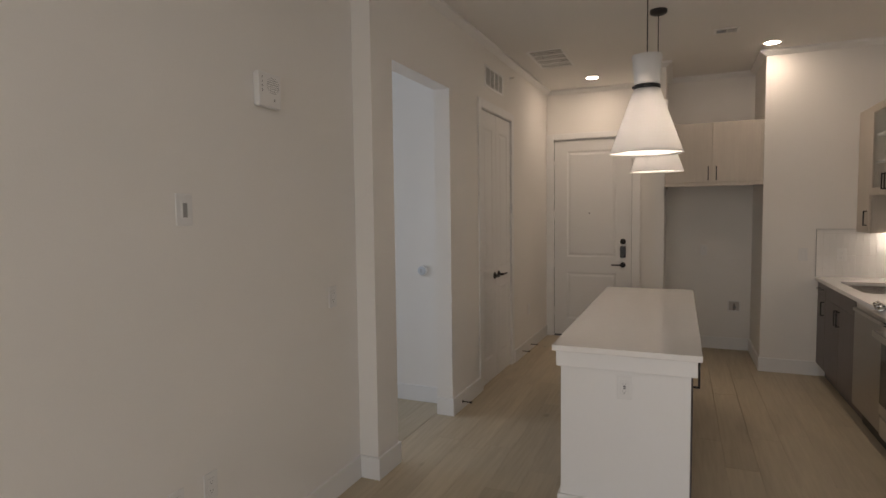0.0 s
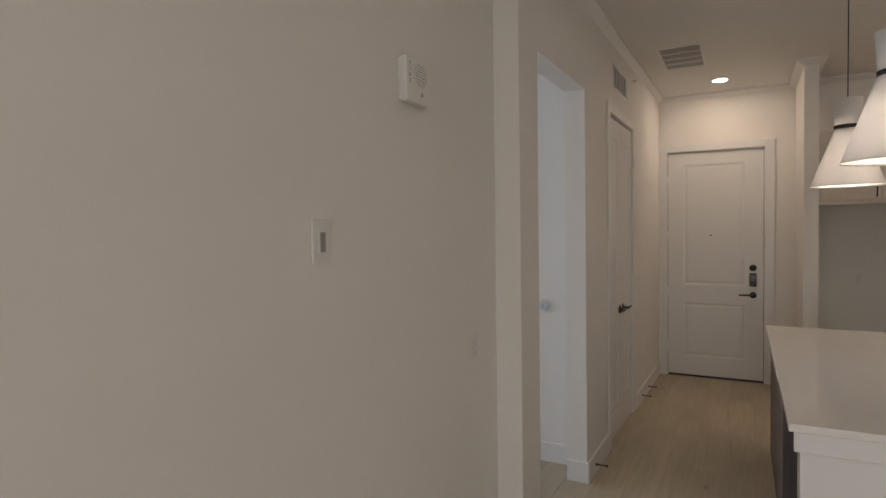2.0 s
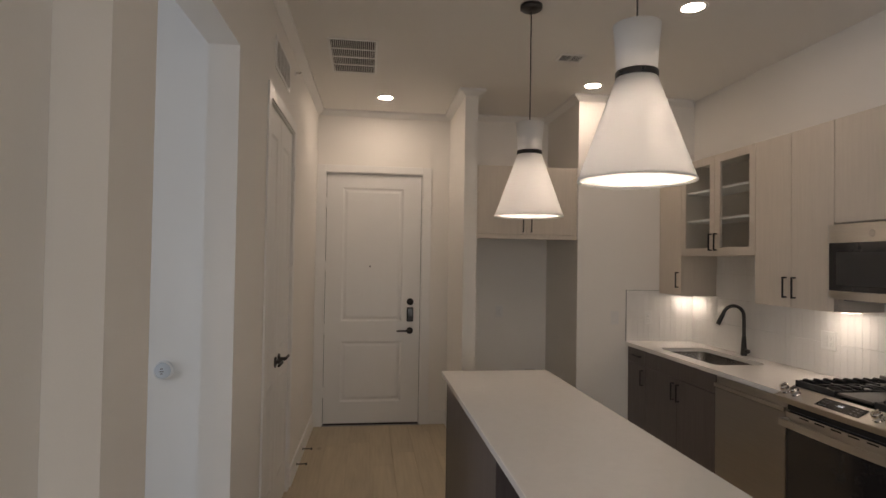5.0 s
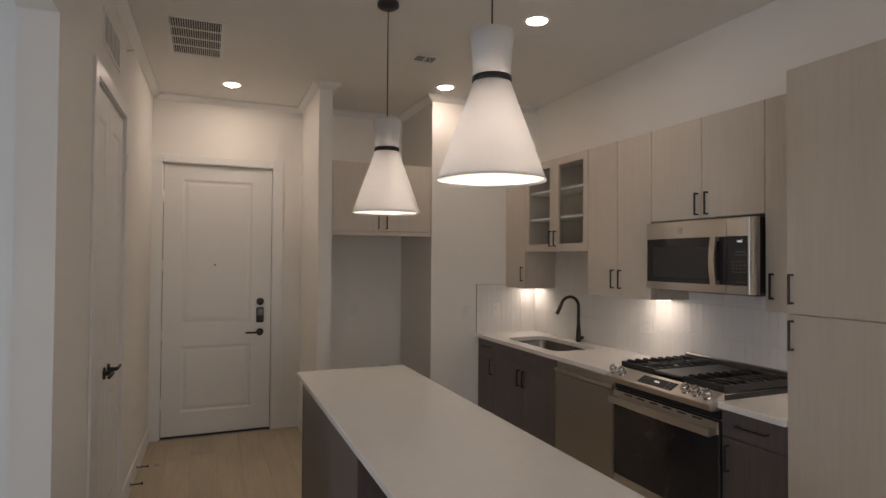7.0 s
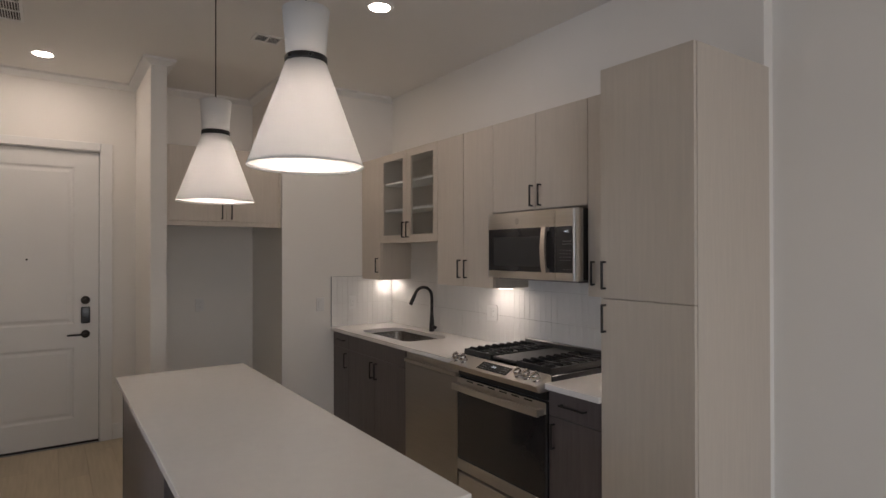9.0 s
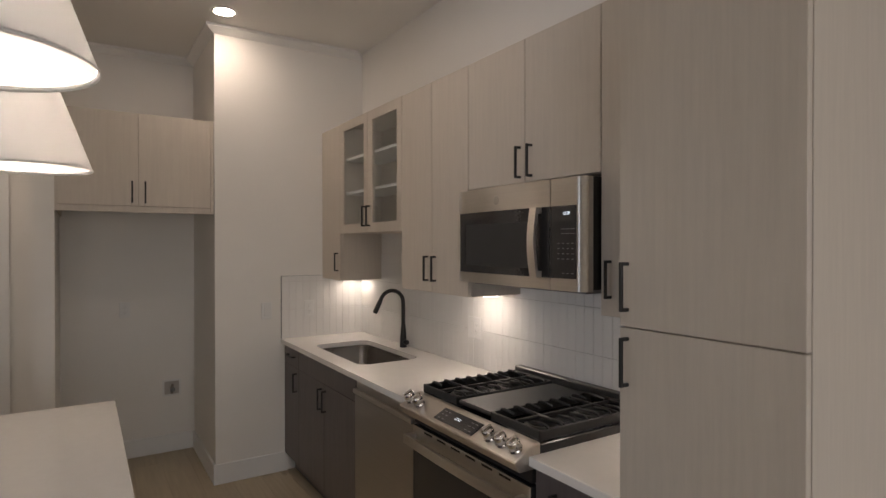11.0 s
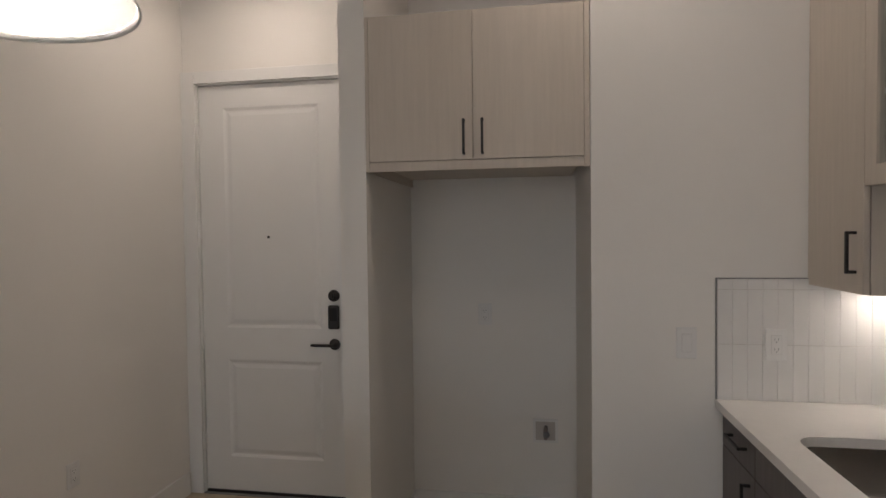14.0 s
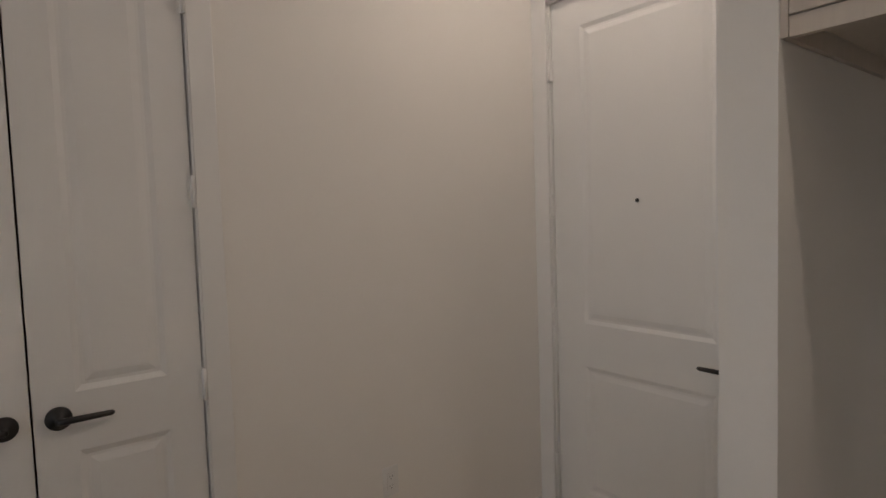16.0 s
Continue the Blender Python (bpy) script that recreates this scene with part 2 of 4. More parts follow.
def strip(points, a, b):
    """A flat bar along a line of points; a and b are half its section."""
    bm = bmesh.new()
    a, b = Vector(a), Vector(b)
    rings = [[bm.verts.new(Vector(p) + a * i + b * j) for i, j in ((-1, -1), (1, -1), (1, 1), (-1, 1))] for p in points]
    for u, v in zip(rings, rings[1:]):
        for i in range(4):
            bm.faces.new((u[i], u[(i + 1) % 4], v[(i + 1) % 4], v[i]))
    bm.faces.new(rings[0][::-1]), bm.faces.new(rings[-1])
    return bm


def finish(name, bm, material):
    bmesh.ops.recalc_face_normals(bm, faces=bm.faces)
    me = bpy.data.meshes.new(name)
    bm.to_mesh(me)
    bm.free()
    me.materials.append(material)
    return me


def thing(name, at, label, category, group="", rz=0, kind=""):
    """The Empty at the base of a thing that has parts."""
    ob = new(name)
    ob.empty_display_size = 0.1
    ob.matrix_basis = pose(*at, 0, 0, rz)
    return tagged(ob, label, category, group, kind)


def part(name, bm, material, parent, label=""):
    """Links a bmesh, given in world places, as ONE mesh under a thing or a part."""
    up = parent.matrix_basis.copy()
    if parent.parent:
        up = parent.parent.matrix_basis @ up
    bmesh.ops.transform(bm, matrix=up.inverted(), verts=bm.verts)
    ob = new(name, finish(name, bm, material))
    ob.parent = parent
    return tagged(ob, label)


def solid(name, bm, material, label, category, group="", kind=""):
    """A thing or piece of the setting that is one mesh."""
    return tagged(new(name, finish(name, bm, material)), label, category, group, kind)


def setting(name, bm, material, label, category):
    return solid(name, bm, material, label, category, kind="structure")


def on(m, bm):
    bmesh.ops.transform(bm, matrix=m, verts=bm.verts)
    return bm


# ---- structure ----
CEIL, FRONT, BACK, SPLASH = 3.07, 6.28, 1.52, 1.51
# the kitchen's corridor wall leans a little: its own frame, x out into the room, y along it
LW = pose(-1.912, 3.2, 0, 0, 0, -0.92) @ pose(0, -3.2, 0)
O0, O1, OH = 3.18, 4.07, 2.513        # opening to the hall
D0, D1, DH = 4.765, 5.653, 2.478      # double doors
slab = box(-6.0, 1.9, -4.3, 7.5, -0.12, -0.006)
setting("floor", slab, GAP, "pale oak plank floor with fine joints", "floor")
setting("ceiling", box(-6.0, 1.9, -4.3, 7.5, CEIL, CEIL + 0.15), CEIL_M, "smooth off-white painted ceiling", "ceiling")
w = box(-2.18, -2.04, -4.3, -3.6, 0, CEIL)
bx(w, -2.18, -2.04, -1.0, 2.93, 0, CEIL)
bx(w, -2.18, -2.04, -3.6, -1.0, 2.5, CEIL)
bx(w, -2.18, -2.04, -3.6, -1.0, 0, 0.40)
setting("wall_living_west", w, WALL, "white painted drywall of the living room with a window", "wall")
w = box(-0.13, 0, 2.93, O0, 0, CEIL)
bx(w, -0.13, 0, O0, O1, OH, CEIL)
bx(w, -0.13, 0, O1, D0 - 0.02, 0, CEIL)
bx(w, -0.13, 0, D0 - 0.02, D1 + 0.02, DH + 0.02, CEIL)
bx(w, -0.13, 0, D1 + 0.02, 7.3, 0, CEIL)
setting("wall_west", on(LW, w), WALL, "white painted corridor wall with a hall opening", "wall")
w = box(-2.2, -1.774, 7.2, 7.35, 0, CEIL)
bx(w, -1.774, -0.803, 7.2, 7.35, 2.48, CEIL)
bx(w, -0.803, -0.545, 7.2, 7.35, 0, CEIL)
setting("wall_north", w, WALL, "white painted entry wall round the door", "wall")
setting("wall_pier", box(-0.549, -0.439, 6.30, 7.35, 0, CEIL), WALL, "white drywall pier between the entry and the fridge nook", "wall")
setting("wall_nook", box(-0.439, 0.446, 7.13, 7.35, 0, CEIL), WALL, "white drywall back of the empty fridge nook", "wall")
setting("wall_corner_pier", box(0.446, BACK, FRONT, 7.35, 0, CEIL), WALL, "white drywall block beside the fridge nook", "wall")
setting("wall_east", box(BACK, 1.75, 2.855, 7.35, 0, CEIL), WALL, "white painted kitchen wall behind the cabinets", "wall")
setting("wall_living_east", box(1.60, 1.75, -4.3, 2.855, 0, CEIL), WALL, "white painted drywall of the living room", "wall")
# unseen wall that closes the room; its window is added for the fill lamp
w = box(-2.04, -1.45, -4.3, -4.1, 0, CEIL)
bx(w, 1.05, 1.60, -4.3, -4.1, 0, CEIL)
bx(w, -1.45, 1.05, -4.3, -4.1, 2.5, CEIL)
bx(w, -1.45, 1.05, -4.3, -4.1, 0, 0.40)
setting("wall_south", w, WALL, "unseen white living room wall with an added window", "wall")
w = box(-1.45, -1.39, -4.27, -4.22, 0.40, 2.5)
bx(w, 0.99, 1.05, -4.27, -4.22, 0.40, 2.5)
bx(w, -0.23, -0.17, -4.27, -4.22, 0.46, 2.44)
bx(w, -1.39, 0.99, -4.27, -4.22, 2.44, 2.5)
bx(w, -1.39, 0.99, -4.27, -4.22, 0.40, 0.46)
setting("window_2", w, TRIM, "white frame of an unseen living room window", "window")
w = box(-2.17, -2.13, -3.6, -3.54, 0.40, 2.5)
bx(w, -2.17, -2.13, -1.06, -1.0, 0.40, 2.5)
bx(w, -2.17, -2.13, -2.33, -2.27, 0.46, 2.44)
bx(w, -2.17, -2.13, -3.54, -1.06, 2.44, 2.5)
bx(w, -2.17, -2.13, -3.54, -1.06, 0.40, 0.46)
setting("window_1", w, TRIM, "white frame of an unseen living room window", "window")
# hall behind the opening
w = box(-5.6, -2.02, 4.30, 4.42, 0, CEIL)
setting("wall_hall_north", w, WALL, "white painted hall wall", "wall")
setting("wall_hall_south", box(-3.4, -2.18, 2.80, 2.93, 0, CEIL), WALL, "white painted hall wall", "wall")
setting("wall_bedroom_south", box(-5.6, -3.4, 1.6, 1.75, 0, CEIL), WALL, "white painted bedroom wall", "wall")
setting("wall_bedroom_east", box(-3.4, -3.28, 1.75, 2.80, 0, CEIL), WALL, "white painted bedroom wall", "wall")
w = box(-5.6, -5.45, 1.6, 2.5, 0, CEIL)
bx(w, -5.6, -5.45, 3.9, 4.42, 0, CEIL)
bx(w, -5.6, -5.45, 2.5, 3.9, 2.4, CEIL)
bx(w, -5.6, -5.45, 2.5, 3.9, 0, 0.8)
setting("wall_bedroom_west", w, WALL, "white painted bedroom wall with a window", "wall")
# unseen walls behind the closet double doors, added to stop light through the gaps
w = box(-0.75, -0.70, 4.5, 5.9, 0, CEIL)
bx(w, -0.75, -0.131, 4.45, 4.4995, 0, CEIL)
bx(w, -0.75, -0.131, 5.9005, 5.95, 0, CEIL)
setting("wall_closet", on(LW, w), WALL, "unseen closet walls that keep stray light out", "wall")
# unseen box added behind the entry door, keeps sky light out of its gap
w = box(-1.9, -0.6, 7.5, 7.56, 0, CEIL)
bx(w, -1.9, -1.84, 7.3505, 7.4995, 0, CEIL)
bx(w, -0.66, -0.6, 7.3505, 7.4995, 0, CEIL)
setting("wall_corridor_end", w, WALL, "unseen walls that keep stray light out behind the entry door", "wall")

# ---- kitchen units on the east wall ----


def bar_handle(parent, p, axis, length=0.119, out=(-1, 0, 0), s=0.0095, reach=0.027):
    """A square black bar pull: grip and two feet."""
    p, out = Vector(p), Vector(out)
    ax = Vector((0, 0, 1)) if axis == "z" else (Vector((0, 1, 0)) if abs(out.x) > 0.5 else Vector((1, 0, 0)))
    bm = bmesh.new()

    def seg(a, b):
        lo, hi = [Vector([f(u, v) for u, v in zip(a, b)]) for f in (min, max)]
        h = s / 2
        e = Vector((h, h, h))
        lo, hi = lo - e, hi + e
        bx(bm, lo.x, hi.x, lo.y, hi.y, lo.z, hi.z, 0.0015)
    a, b = p - ax * length / 2, p + ax * length / 2
    seg(a + out * reach, b + out * reach)
    for q in (a, b):
        seg(q + out * (s / 2 + 0.0005), q + out * (reach - s - 0.0002))
    return part("handle", bm, BLACK, parent, "black square bar handle")


def front(parent, x, y0, y1, z0, z1, material, name="door", t=0.019, gap=0.0018):
    return part(name, box(x, x + t, y0 + gap, y1 - gap, z0 + gap, z1 - gap, r=0.0015), material, parent)


UX, UTOP = 1.195, 2.432


def upper(y0, y1, z0, z1, label, doors=1, handle_z=1.489, handle_y=()):
    c = thing("wall_cabinet", (BACK, (y0 + y1) / 2, z0), label, "wall cabinet", "kitchen wall cabinets")
    part("body", box(UX + 0.021, BACK - 0.011, y0 + 0.0005, y1 - 0.0005, z0, z1), OAK, c)
    w = (y1 - y0) / doors
    for i in range(doors):
        d = front(c, UX, y0 + i * w, y0 + (i + 1) * w, z0, z1, OAK)
        if i < len(handle_y):
            bar_handle(d, (UX, handle_y[i], handle_z), "z")
    return c


upper(5.930, FRONT - 0.002, 1.362, UTOP, "narrow pale oak wall cabinet in the corner", 1, 1.489, (5.968,))
upper(4.400, 5.040, 1.365, UTOP, "pale oak wall cabinet with two doors", 2, 1.487, (4.683, 4.757))
upper(3.612, 4.400, 1.855, UTOP, "pale oak cabinet above the microwave", 2, 1.939, (3.963, 4.032))
upper(3.285, 3.612, 1.365, UTOP, "narrow pale oak wall cabinet beside the microwave", 1, 1.491, (3.568,))


def glass_cabinet(y0, y1, z0, z1):
    c = thing("glass_cabinet", (BACK, (y0 + y1) / 2, z0), "pale oak wall cabinet with two glazed doors and shelves", "wall cabinet", "kitchen wall cabinets")
    x1 = BACK - 0.011
    b = box(UX + 0.021, x1, y0 + 0.0005, y0 + 0.018, z0, z1)
    bx(b, UX + 0.021, x1, y1 - 0.018, y1 - 0.0005, z0, z1)
    bx(b, UX + 0.021, x1, y0 + 0.018, y1 - 0.018, z0, z0 + 0.018)
    bx(b, UX + 0.021, x1, y0 + 0.018, y1 - 0.018, z1 - 0.018, z1)
    bx(b, x1 - 0.008, x1, y0 + 0.018, y1 - 0.018, z0 + 0.018, z1 - 0.018)
    part("body", b, OAK, c)
    for z in (1.950, 2.178):
        part("shelf", box(UX + 0.035, x1 - 0.009, y0 + 0.019, y1 - 0.019, z, z + 0.018), TRIM, c, "white shelf board")
    mid = (y0 + y1) / 2
    for a, b2, hy in ((y0, mid, mid - 0.032), (mid, y1, mid + 0.032)):
        a, b2 = a + 0.002, b2 - 0.002
        s = 0.058
        f = box(UX, UX + 0.019, a, a + s, z0, z1)
        bx(f, UX, UX + 0.019, b2 - s, b2, z0, z1)
        bx(f, UX, UX + 0.019, a + s, b2 - s, z0, z0 + s)
        bx(f, UX, UX + 0.019, a + s, b2 - s, z1 - s, z1)
        d = part("door", f, OAK, c, "pale oak frame door")
        p = part("pane", box(UX + 0.008, UX + 0.012, a + s, b2 - s, z0 + s, z1 - s), GLASS, d, "clear glass pane")
        p.visible_shadow = False
        bar_handle(d, (UX, hy, z0 + 0.10), "z")


glass_cabinet(5.040, 5.930, 1.686, UTOP)

c = thing("tall_cabinet", (BACK, 3.05, 0), "tall pale oak pantry cabinet with two doors", "pantry cabinet")
part("body", box(0.921, 1.495, 2.822, 3.283, 0.10, 2.437, r=0.001), OAK, c)
part("toe_kick", box(0.975, 1.49, 2.824, 3.281, 0.0, 0.0995), DARK, c)
part("filler", box(1.4955, BACK - 0.001, 2.857, 3.28, 0.0, 2.437), OAK, c)
d = front(c, 0.90, 2.822, 3.283, 1.392, 2.437, OAK)
bar_handle(d, (0.90, 3.255, 1.498), "z")
d = front(c, 0.90, 2.822, 3.283, 0.102, 1.392, OAK)
bar_handle(d, (0.90, 3.255, 1.303), "z")

BXF = 0.912   # front of base cabinet doors
LIFT = 0.025  # the wall run stands this much higher than the island
CT = 0.915 + LIFT
raised = []


def base(y0, y1, label):
    c = thing("base_cabinet", (BACK, (y0 + y1) / 2, 0), label, "base cabinet", "kitchen base cabinets")
    part("body", box(BXF + 0.021, BACK - 0.002, y0 + 0.0005, y1 - 0.0005, 0.10, 0.66 if y1 - y0 > 0.8 else 0.8845), DARK, c)
    part("toe_kick", box(BXF + 0.075, BACK - 0.01, y0 + 0.001, y1 - 0.001, -LIFT, 0.0995), DARK, c)
    raised.append(c)
    return c


c = base(5.965, FRONT - 0.002, "narrow dark brown base cabinet with a drawer")
d = front(c, BXF, 5.965, FRONT - 0.002, 0.752, 0.880, DARK, "drawer")
bar_handle(d, (BXF, 6.10, 0.822), "y", 0.13)
d = front(c, BXF, 5.965, FRONT - 0.002, 0.102, 0.752, DARK)
bar_handle(d, (BXF, 6.005, 0.655), "z")
c = base(5.030, 5.965, "dark brown sink base cabinet with two doors")
front(c, BXF, 5.030, 5.965, 0.752, 0.880, DARK, "false_drawer")
d = front(c, BXF, 5.030, 5.4975, 0.102, 0.752, DARK)
bar_handle(d, (BXF, 5.462, 0.655), "z")
d = front(c, BXF, 5.4975, 5.965, 0.102, 0.752, DARK)
bar_handle(d, (BXF, 5.533, 0.655), "z")
c = base(3.285, 3.625, "narrow dark brown base cabinet beside the range")
d = front(c, BXF, 3.285, 3.625, 0.752, 0.880, DARK, "drawer")
bar_handle(d, (BXF, 3.455, 0.822), "y", 0.15)
d = front(c, BXF, 3.285, 3.625, 0.102, 0.752, DARK)
bar_handle(d, (BXF, 3.585, 0.655), "z")


def rounded(x0, x1, y0, y1, r, n=6):
    pts = []
    for cx, cy, a in ((x1 - r, y1 - r, 0), (x0 + r, y1 - r, 90), (x0 + r, y0 + r, 180), (x1 - r, y0 + r, 270)):
        for i in range(n + 1):
            t = radians(a + 90 * i / n)
            pts.append((cx + r * math.cos(t), cy + r * math.sin(t)))
    return pts


def ring_plate(outer, inner, z0, z1):
    """A slab with a rounded hole; the outer ring follows the inner one round."""
    bm = bmesh.new()
    n = len(inner)
    lay = [[bm.verts.new((x, y, z)) for x, y in ring] for ring, z in ((outer, z0), (outer, z1), (inner, z1), (inner, z0))]
    for a, b in zip(lay, lay[1:] + lay[:1]):
        for i in range(n):
            bm.faces.new((a[i], a[(i + 1) % n], b[(i + 1) % n], b[i]))
    return bm


SX0, SX1, SY0, SY1 = 0.995, 1.383, 5.150, 5.912
inner = rounded(SX0, SX1, SY0, SY1, 0.07)
CY0, CY1, CX0, CX1 = 4.395, FRONT - 0.002, 0.885, BACK - 0.002
outer = []
for k, (cx, cy) in enumerate(((CX1, SY1 + 0.05), (CX0, SY1 + 0.05), (CX0, SY0 - 0.05), (CX1, SY0 - 0.05))):
    outer += [(cx, cy)] * 7
# the slab's corner is shared by the points of each rounded corner of the hole
bm = ring_plate(outer, inner, CT - 0.03, CT)
bmesh.ops.remove_doubles(bm, verts=bm.verts, dist=1e-6)
bx(bm, CX0, CX1, SY1 + 0.05, CY1, CT - 0.03, CT)
bx(bm, CX0, CX1, CY0, SY0 - 0.05, CT - 0.03, CT)
solid("countertop", bm, QUARTZ, "white quartz countertop with an undermount sink cut-out", "countertop")
solid("countertop", box(0.885, CX1, 3.286, 3.627, CT - 0.03, CT, r=0.002), QUARTZ, "short white quartz countertop beside the range", "countertop")

# sink
c = thing("sink", (1.18, 5.555, 0.70), "brushed steel undermount kitchen sink", "sink")
raised.append(c)
bm = bmesh.new()
steps = ((0.004, 0.8845, 0.07), (0.004, 0.880, 0.07), (-0.006, 0.76, 0.065), (-0.02, 0.715, 0.055), (-0.055, 0.700, 0.04))
rings = [[bm.verts.new((x, y, z)) for x, y in rounded(SX0 - o, SX1 + o, SY0 - o, SY1 + o, r)] for o, z, r in steps]
n = len(rings[0])
for a, b in zip(rings, rings[1:]):
    for i in range(n):
        bm.faces.new((a[i], a[(i + 1) % n], b[(i + 1) % n], b[i])).smooth = True
bm.faces.new(rings[-1])
part("bowl", bm, SINKM, c)
part("drain", lathe(((0.043, 0), (0.045, 0.003), (0.036, 0.004), (0.030, 0.0015), (0.012, 0.001)), 24, pose(1.20, 5.555, 0.7005)), CHROME, c, "round steel drain")

# faucet
fy, fx = 5.524, 1.465
c = thing("kitchen_faucet", (fx, fy, 0.915), "matt black gooseneck pull-down faucet", "faucet")
raised.append(c)
part("base", lathe(((0.0235, 0), (0.0245, 0.004), (0.0225, 0.008), (0.0215, 0.040), (0.0185, 0.085), (0.0145, 0.135), (0.0128, 0.150)), 28, pose(fx, fy, 0.9152)), BLACK, c)
pts = [(fx, fy, 1.0), (fx, fy, 1.09), (fx, fy, 1.18)]
R = 0.074
for i in range(1, 15):
    t = radians(180 - i * 11.6)
    pts.append((fx - R - R * math.cos(t), fy + 0.03 * i / 14, 1.212 + R * math.sin(t)))
neck = pts[:]
part("neck", tube(neck, 0.0125), BLACK, c)
e = Vector(neck[-1])
dr = (Vector(neck[-1]) - Vector(neck[-2])).normalized()
part("spray_head", tube([e, e + dr * 0.012, e + dr * 0.02, e + dr * 0.095, e + dr * 0.100], 0.015, taper=(0.0128, 0.0130, 0.0150, 0.0158, 0.0145)), BLACK, c)
part("lever", tube([(fx, fy - 0.018, 0.952), (fx, fy - 0.024, 0.952), (fx, fy - 0.050, 0.952), (fx, fy - 0.056, 0.952)], 0.015, taper=(0.0140, 0.0155, 0.0155, 0.0130)), BLACK, c, "round black side handle")

# dishwasher
c = thing("dishwasher", (BACK, 4.715, 0), "stainless steel built-in dishwasher with a pocket handle", "dishwasher")
raised.append(c)
y0, y1 = 4.400, 5.028
part("body", box(0.935, 1.45, y0 + 0.004, y1 - 0.004, 0.10, 0.874), GREYP, c)
bm = box(0.905, 0.934, y0 + 0.003, y1 - 0.003, 0.115, 0.800, r=0.003)
part("door", bm, STEEL, c)
bm = box(0.915, 0.934, y0 + 0.003, y1 - 0.003, 0.802, 0.874, r=0.003)
bx(bm, 0.893, 0.914, y0 + 0.003, y1 - 0.003, 0.806, 0.830, r=0.004)
part("handle", bm, STEELH, c, "steel pocket handle rail")
part("toe_kick", box(0.975, 1.44, y0 + 0.004, y1 - 0.004, -LIFT, 0.0995), BLACK, c)

# range
RY0, RY1 = 3.629, 4.391
c = thing("gas_range", (BACK, 4.01, 0), "stainless steel slide-in gas range with black oven door", "range")
raised.append(c)
part("body", box(0.936, BACK - 0.012, RY0 + 0.002, RY1 - 0.002, 0.10, 0.905), GREYP, c)
part("toe_kick", box(0.96, 1.5, RY0 + 0.01, RY1 - 0.01, -LIFT, 0.0995), BLACK, c)
door = part("oven_door", box(0.900, 0.935, RY0 + 0.002, RY1 - 0.002, 0.245, 0.812, r=0.004), ENAMEL, c, "black oven door")
part("door_trim", box(0.8962, 0.8998, RY0 + 0.003, RY1 - 0.003, 0.752, 0.811, r=0.001), STEELH, door, "steel door top band")
part("door_trim", box(0.8962, 0.8998, RY0 + 0.003, RY1 - 0.003, 0.247, 0.312, r=0.001), STEELH, door, "steel door bottom band")
part("oven_glass", box(0.8965, 0.8998, RY0 + 0.006, RY1 - 0.006, 0.3135, 0.7505, r=0.001), BGLASS, door, "black oven glass")
for k in range(6):
    ya = RY0 + 0.10 + 0.10 * k
    part("vent_slot", box(0.8956, 0.8961, ya, ya + 0.062, 0.798, 0.806), BLACK, door, "dark vent slot")
hb = strip([(0.852 - 0.008 * math.sin(math.pi * k / 16), RY0 + 0.012 + (RY1 - RY0 - 0.024) * k / 16, 0.764) for k in range(17)], (0.007, 0, 0), (0, 0, 0.019))
for ya in (RY0 + 0.012, RY1 - 0.037):
    bx(hb, 0.859, 0.8961, ya, ya + 0.025, 0.748, 0.782, r=0.003)
part("handle", hb, STEELH, door, "bowed steel oven handle")
part("drawer", box(0.902, 0.935, RY0 + 0.002, RY1 - 0.002, 0.105, 0.226, r=0.004), STEELH, c, "steel storage drawer")
vent = box(0.906, 0.9355, RY0 + 0.004, RY1 - 0.004, 0.822, 0.867)
part("vent_strip", vent, BLACK, c, "black vent strip under the control panel")
# slanted control panel
bm = bmesh.new()
prof = ((0.850, 0.868), (0.830, 0.904), (0.917, 0.948), (0.938, 0.950), (0.938, 0.868))
a = [bm.verts.new((x, RY0, z)) for x, z in prof]
b = [bm.verts.new((x, RY1, z)) for x, z in prof]
for i in range(5):
    bm.faces.new((a[i], a[(i + 1) % 5], b[(i + 1) % 5], b[i]))
bm.faces.new(a), bm.faces.new(b[::-1])
bmesh.ops.bevel(bm, geom=bm.edges[:], offset=0.003, segments=2, affect="EDGES")
panel = part("control_panel", bm, STEELH, c, "slanted steel control panel")
slant = math.degrees(math.atan2(0.044, 0.087))
PM = pose(0.8735, 4.01, 0.926, 0, -slant, 0)     # x up the slope, z out of it
part("display", on(PM, box(-0.030, 0.034, -0.125, 0.125, 0.0005, 0.003)), BGLASS, panel, "black glass touch display")


def digits(parent, m, text, size, material):
    cu = bpy.data.curves.new("digits", "FONT")
    cu.body, cu.size, cu.align_x, cu.align_y = text, size, "CENTER", "CENTER"
    tmp = bpy.data.objects.new("digits", cu)
    me = bpy.data.meshes.new_from_object(tmp)
    bpy.data.objects.remove(tmp)
    b = bmesh.new()
    b.from_mesh(me)
    bpy.data.meshes.remove(me)
    bmesh.ops.transform(b, matrix=m, verts=b.verts)
    return part("digits", b, material, parent)


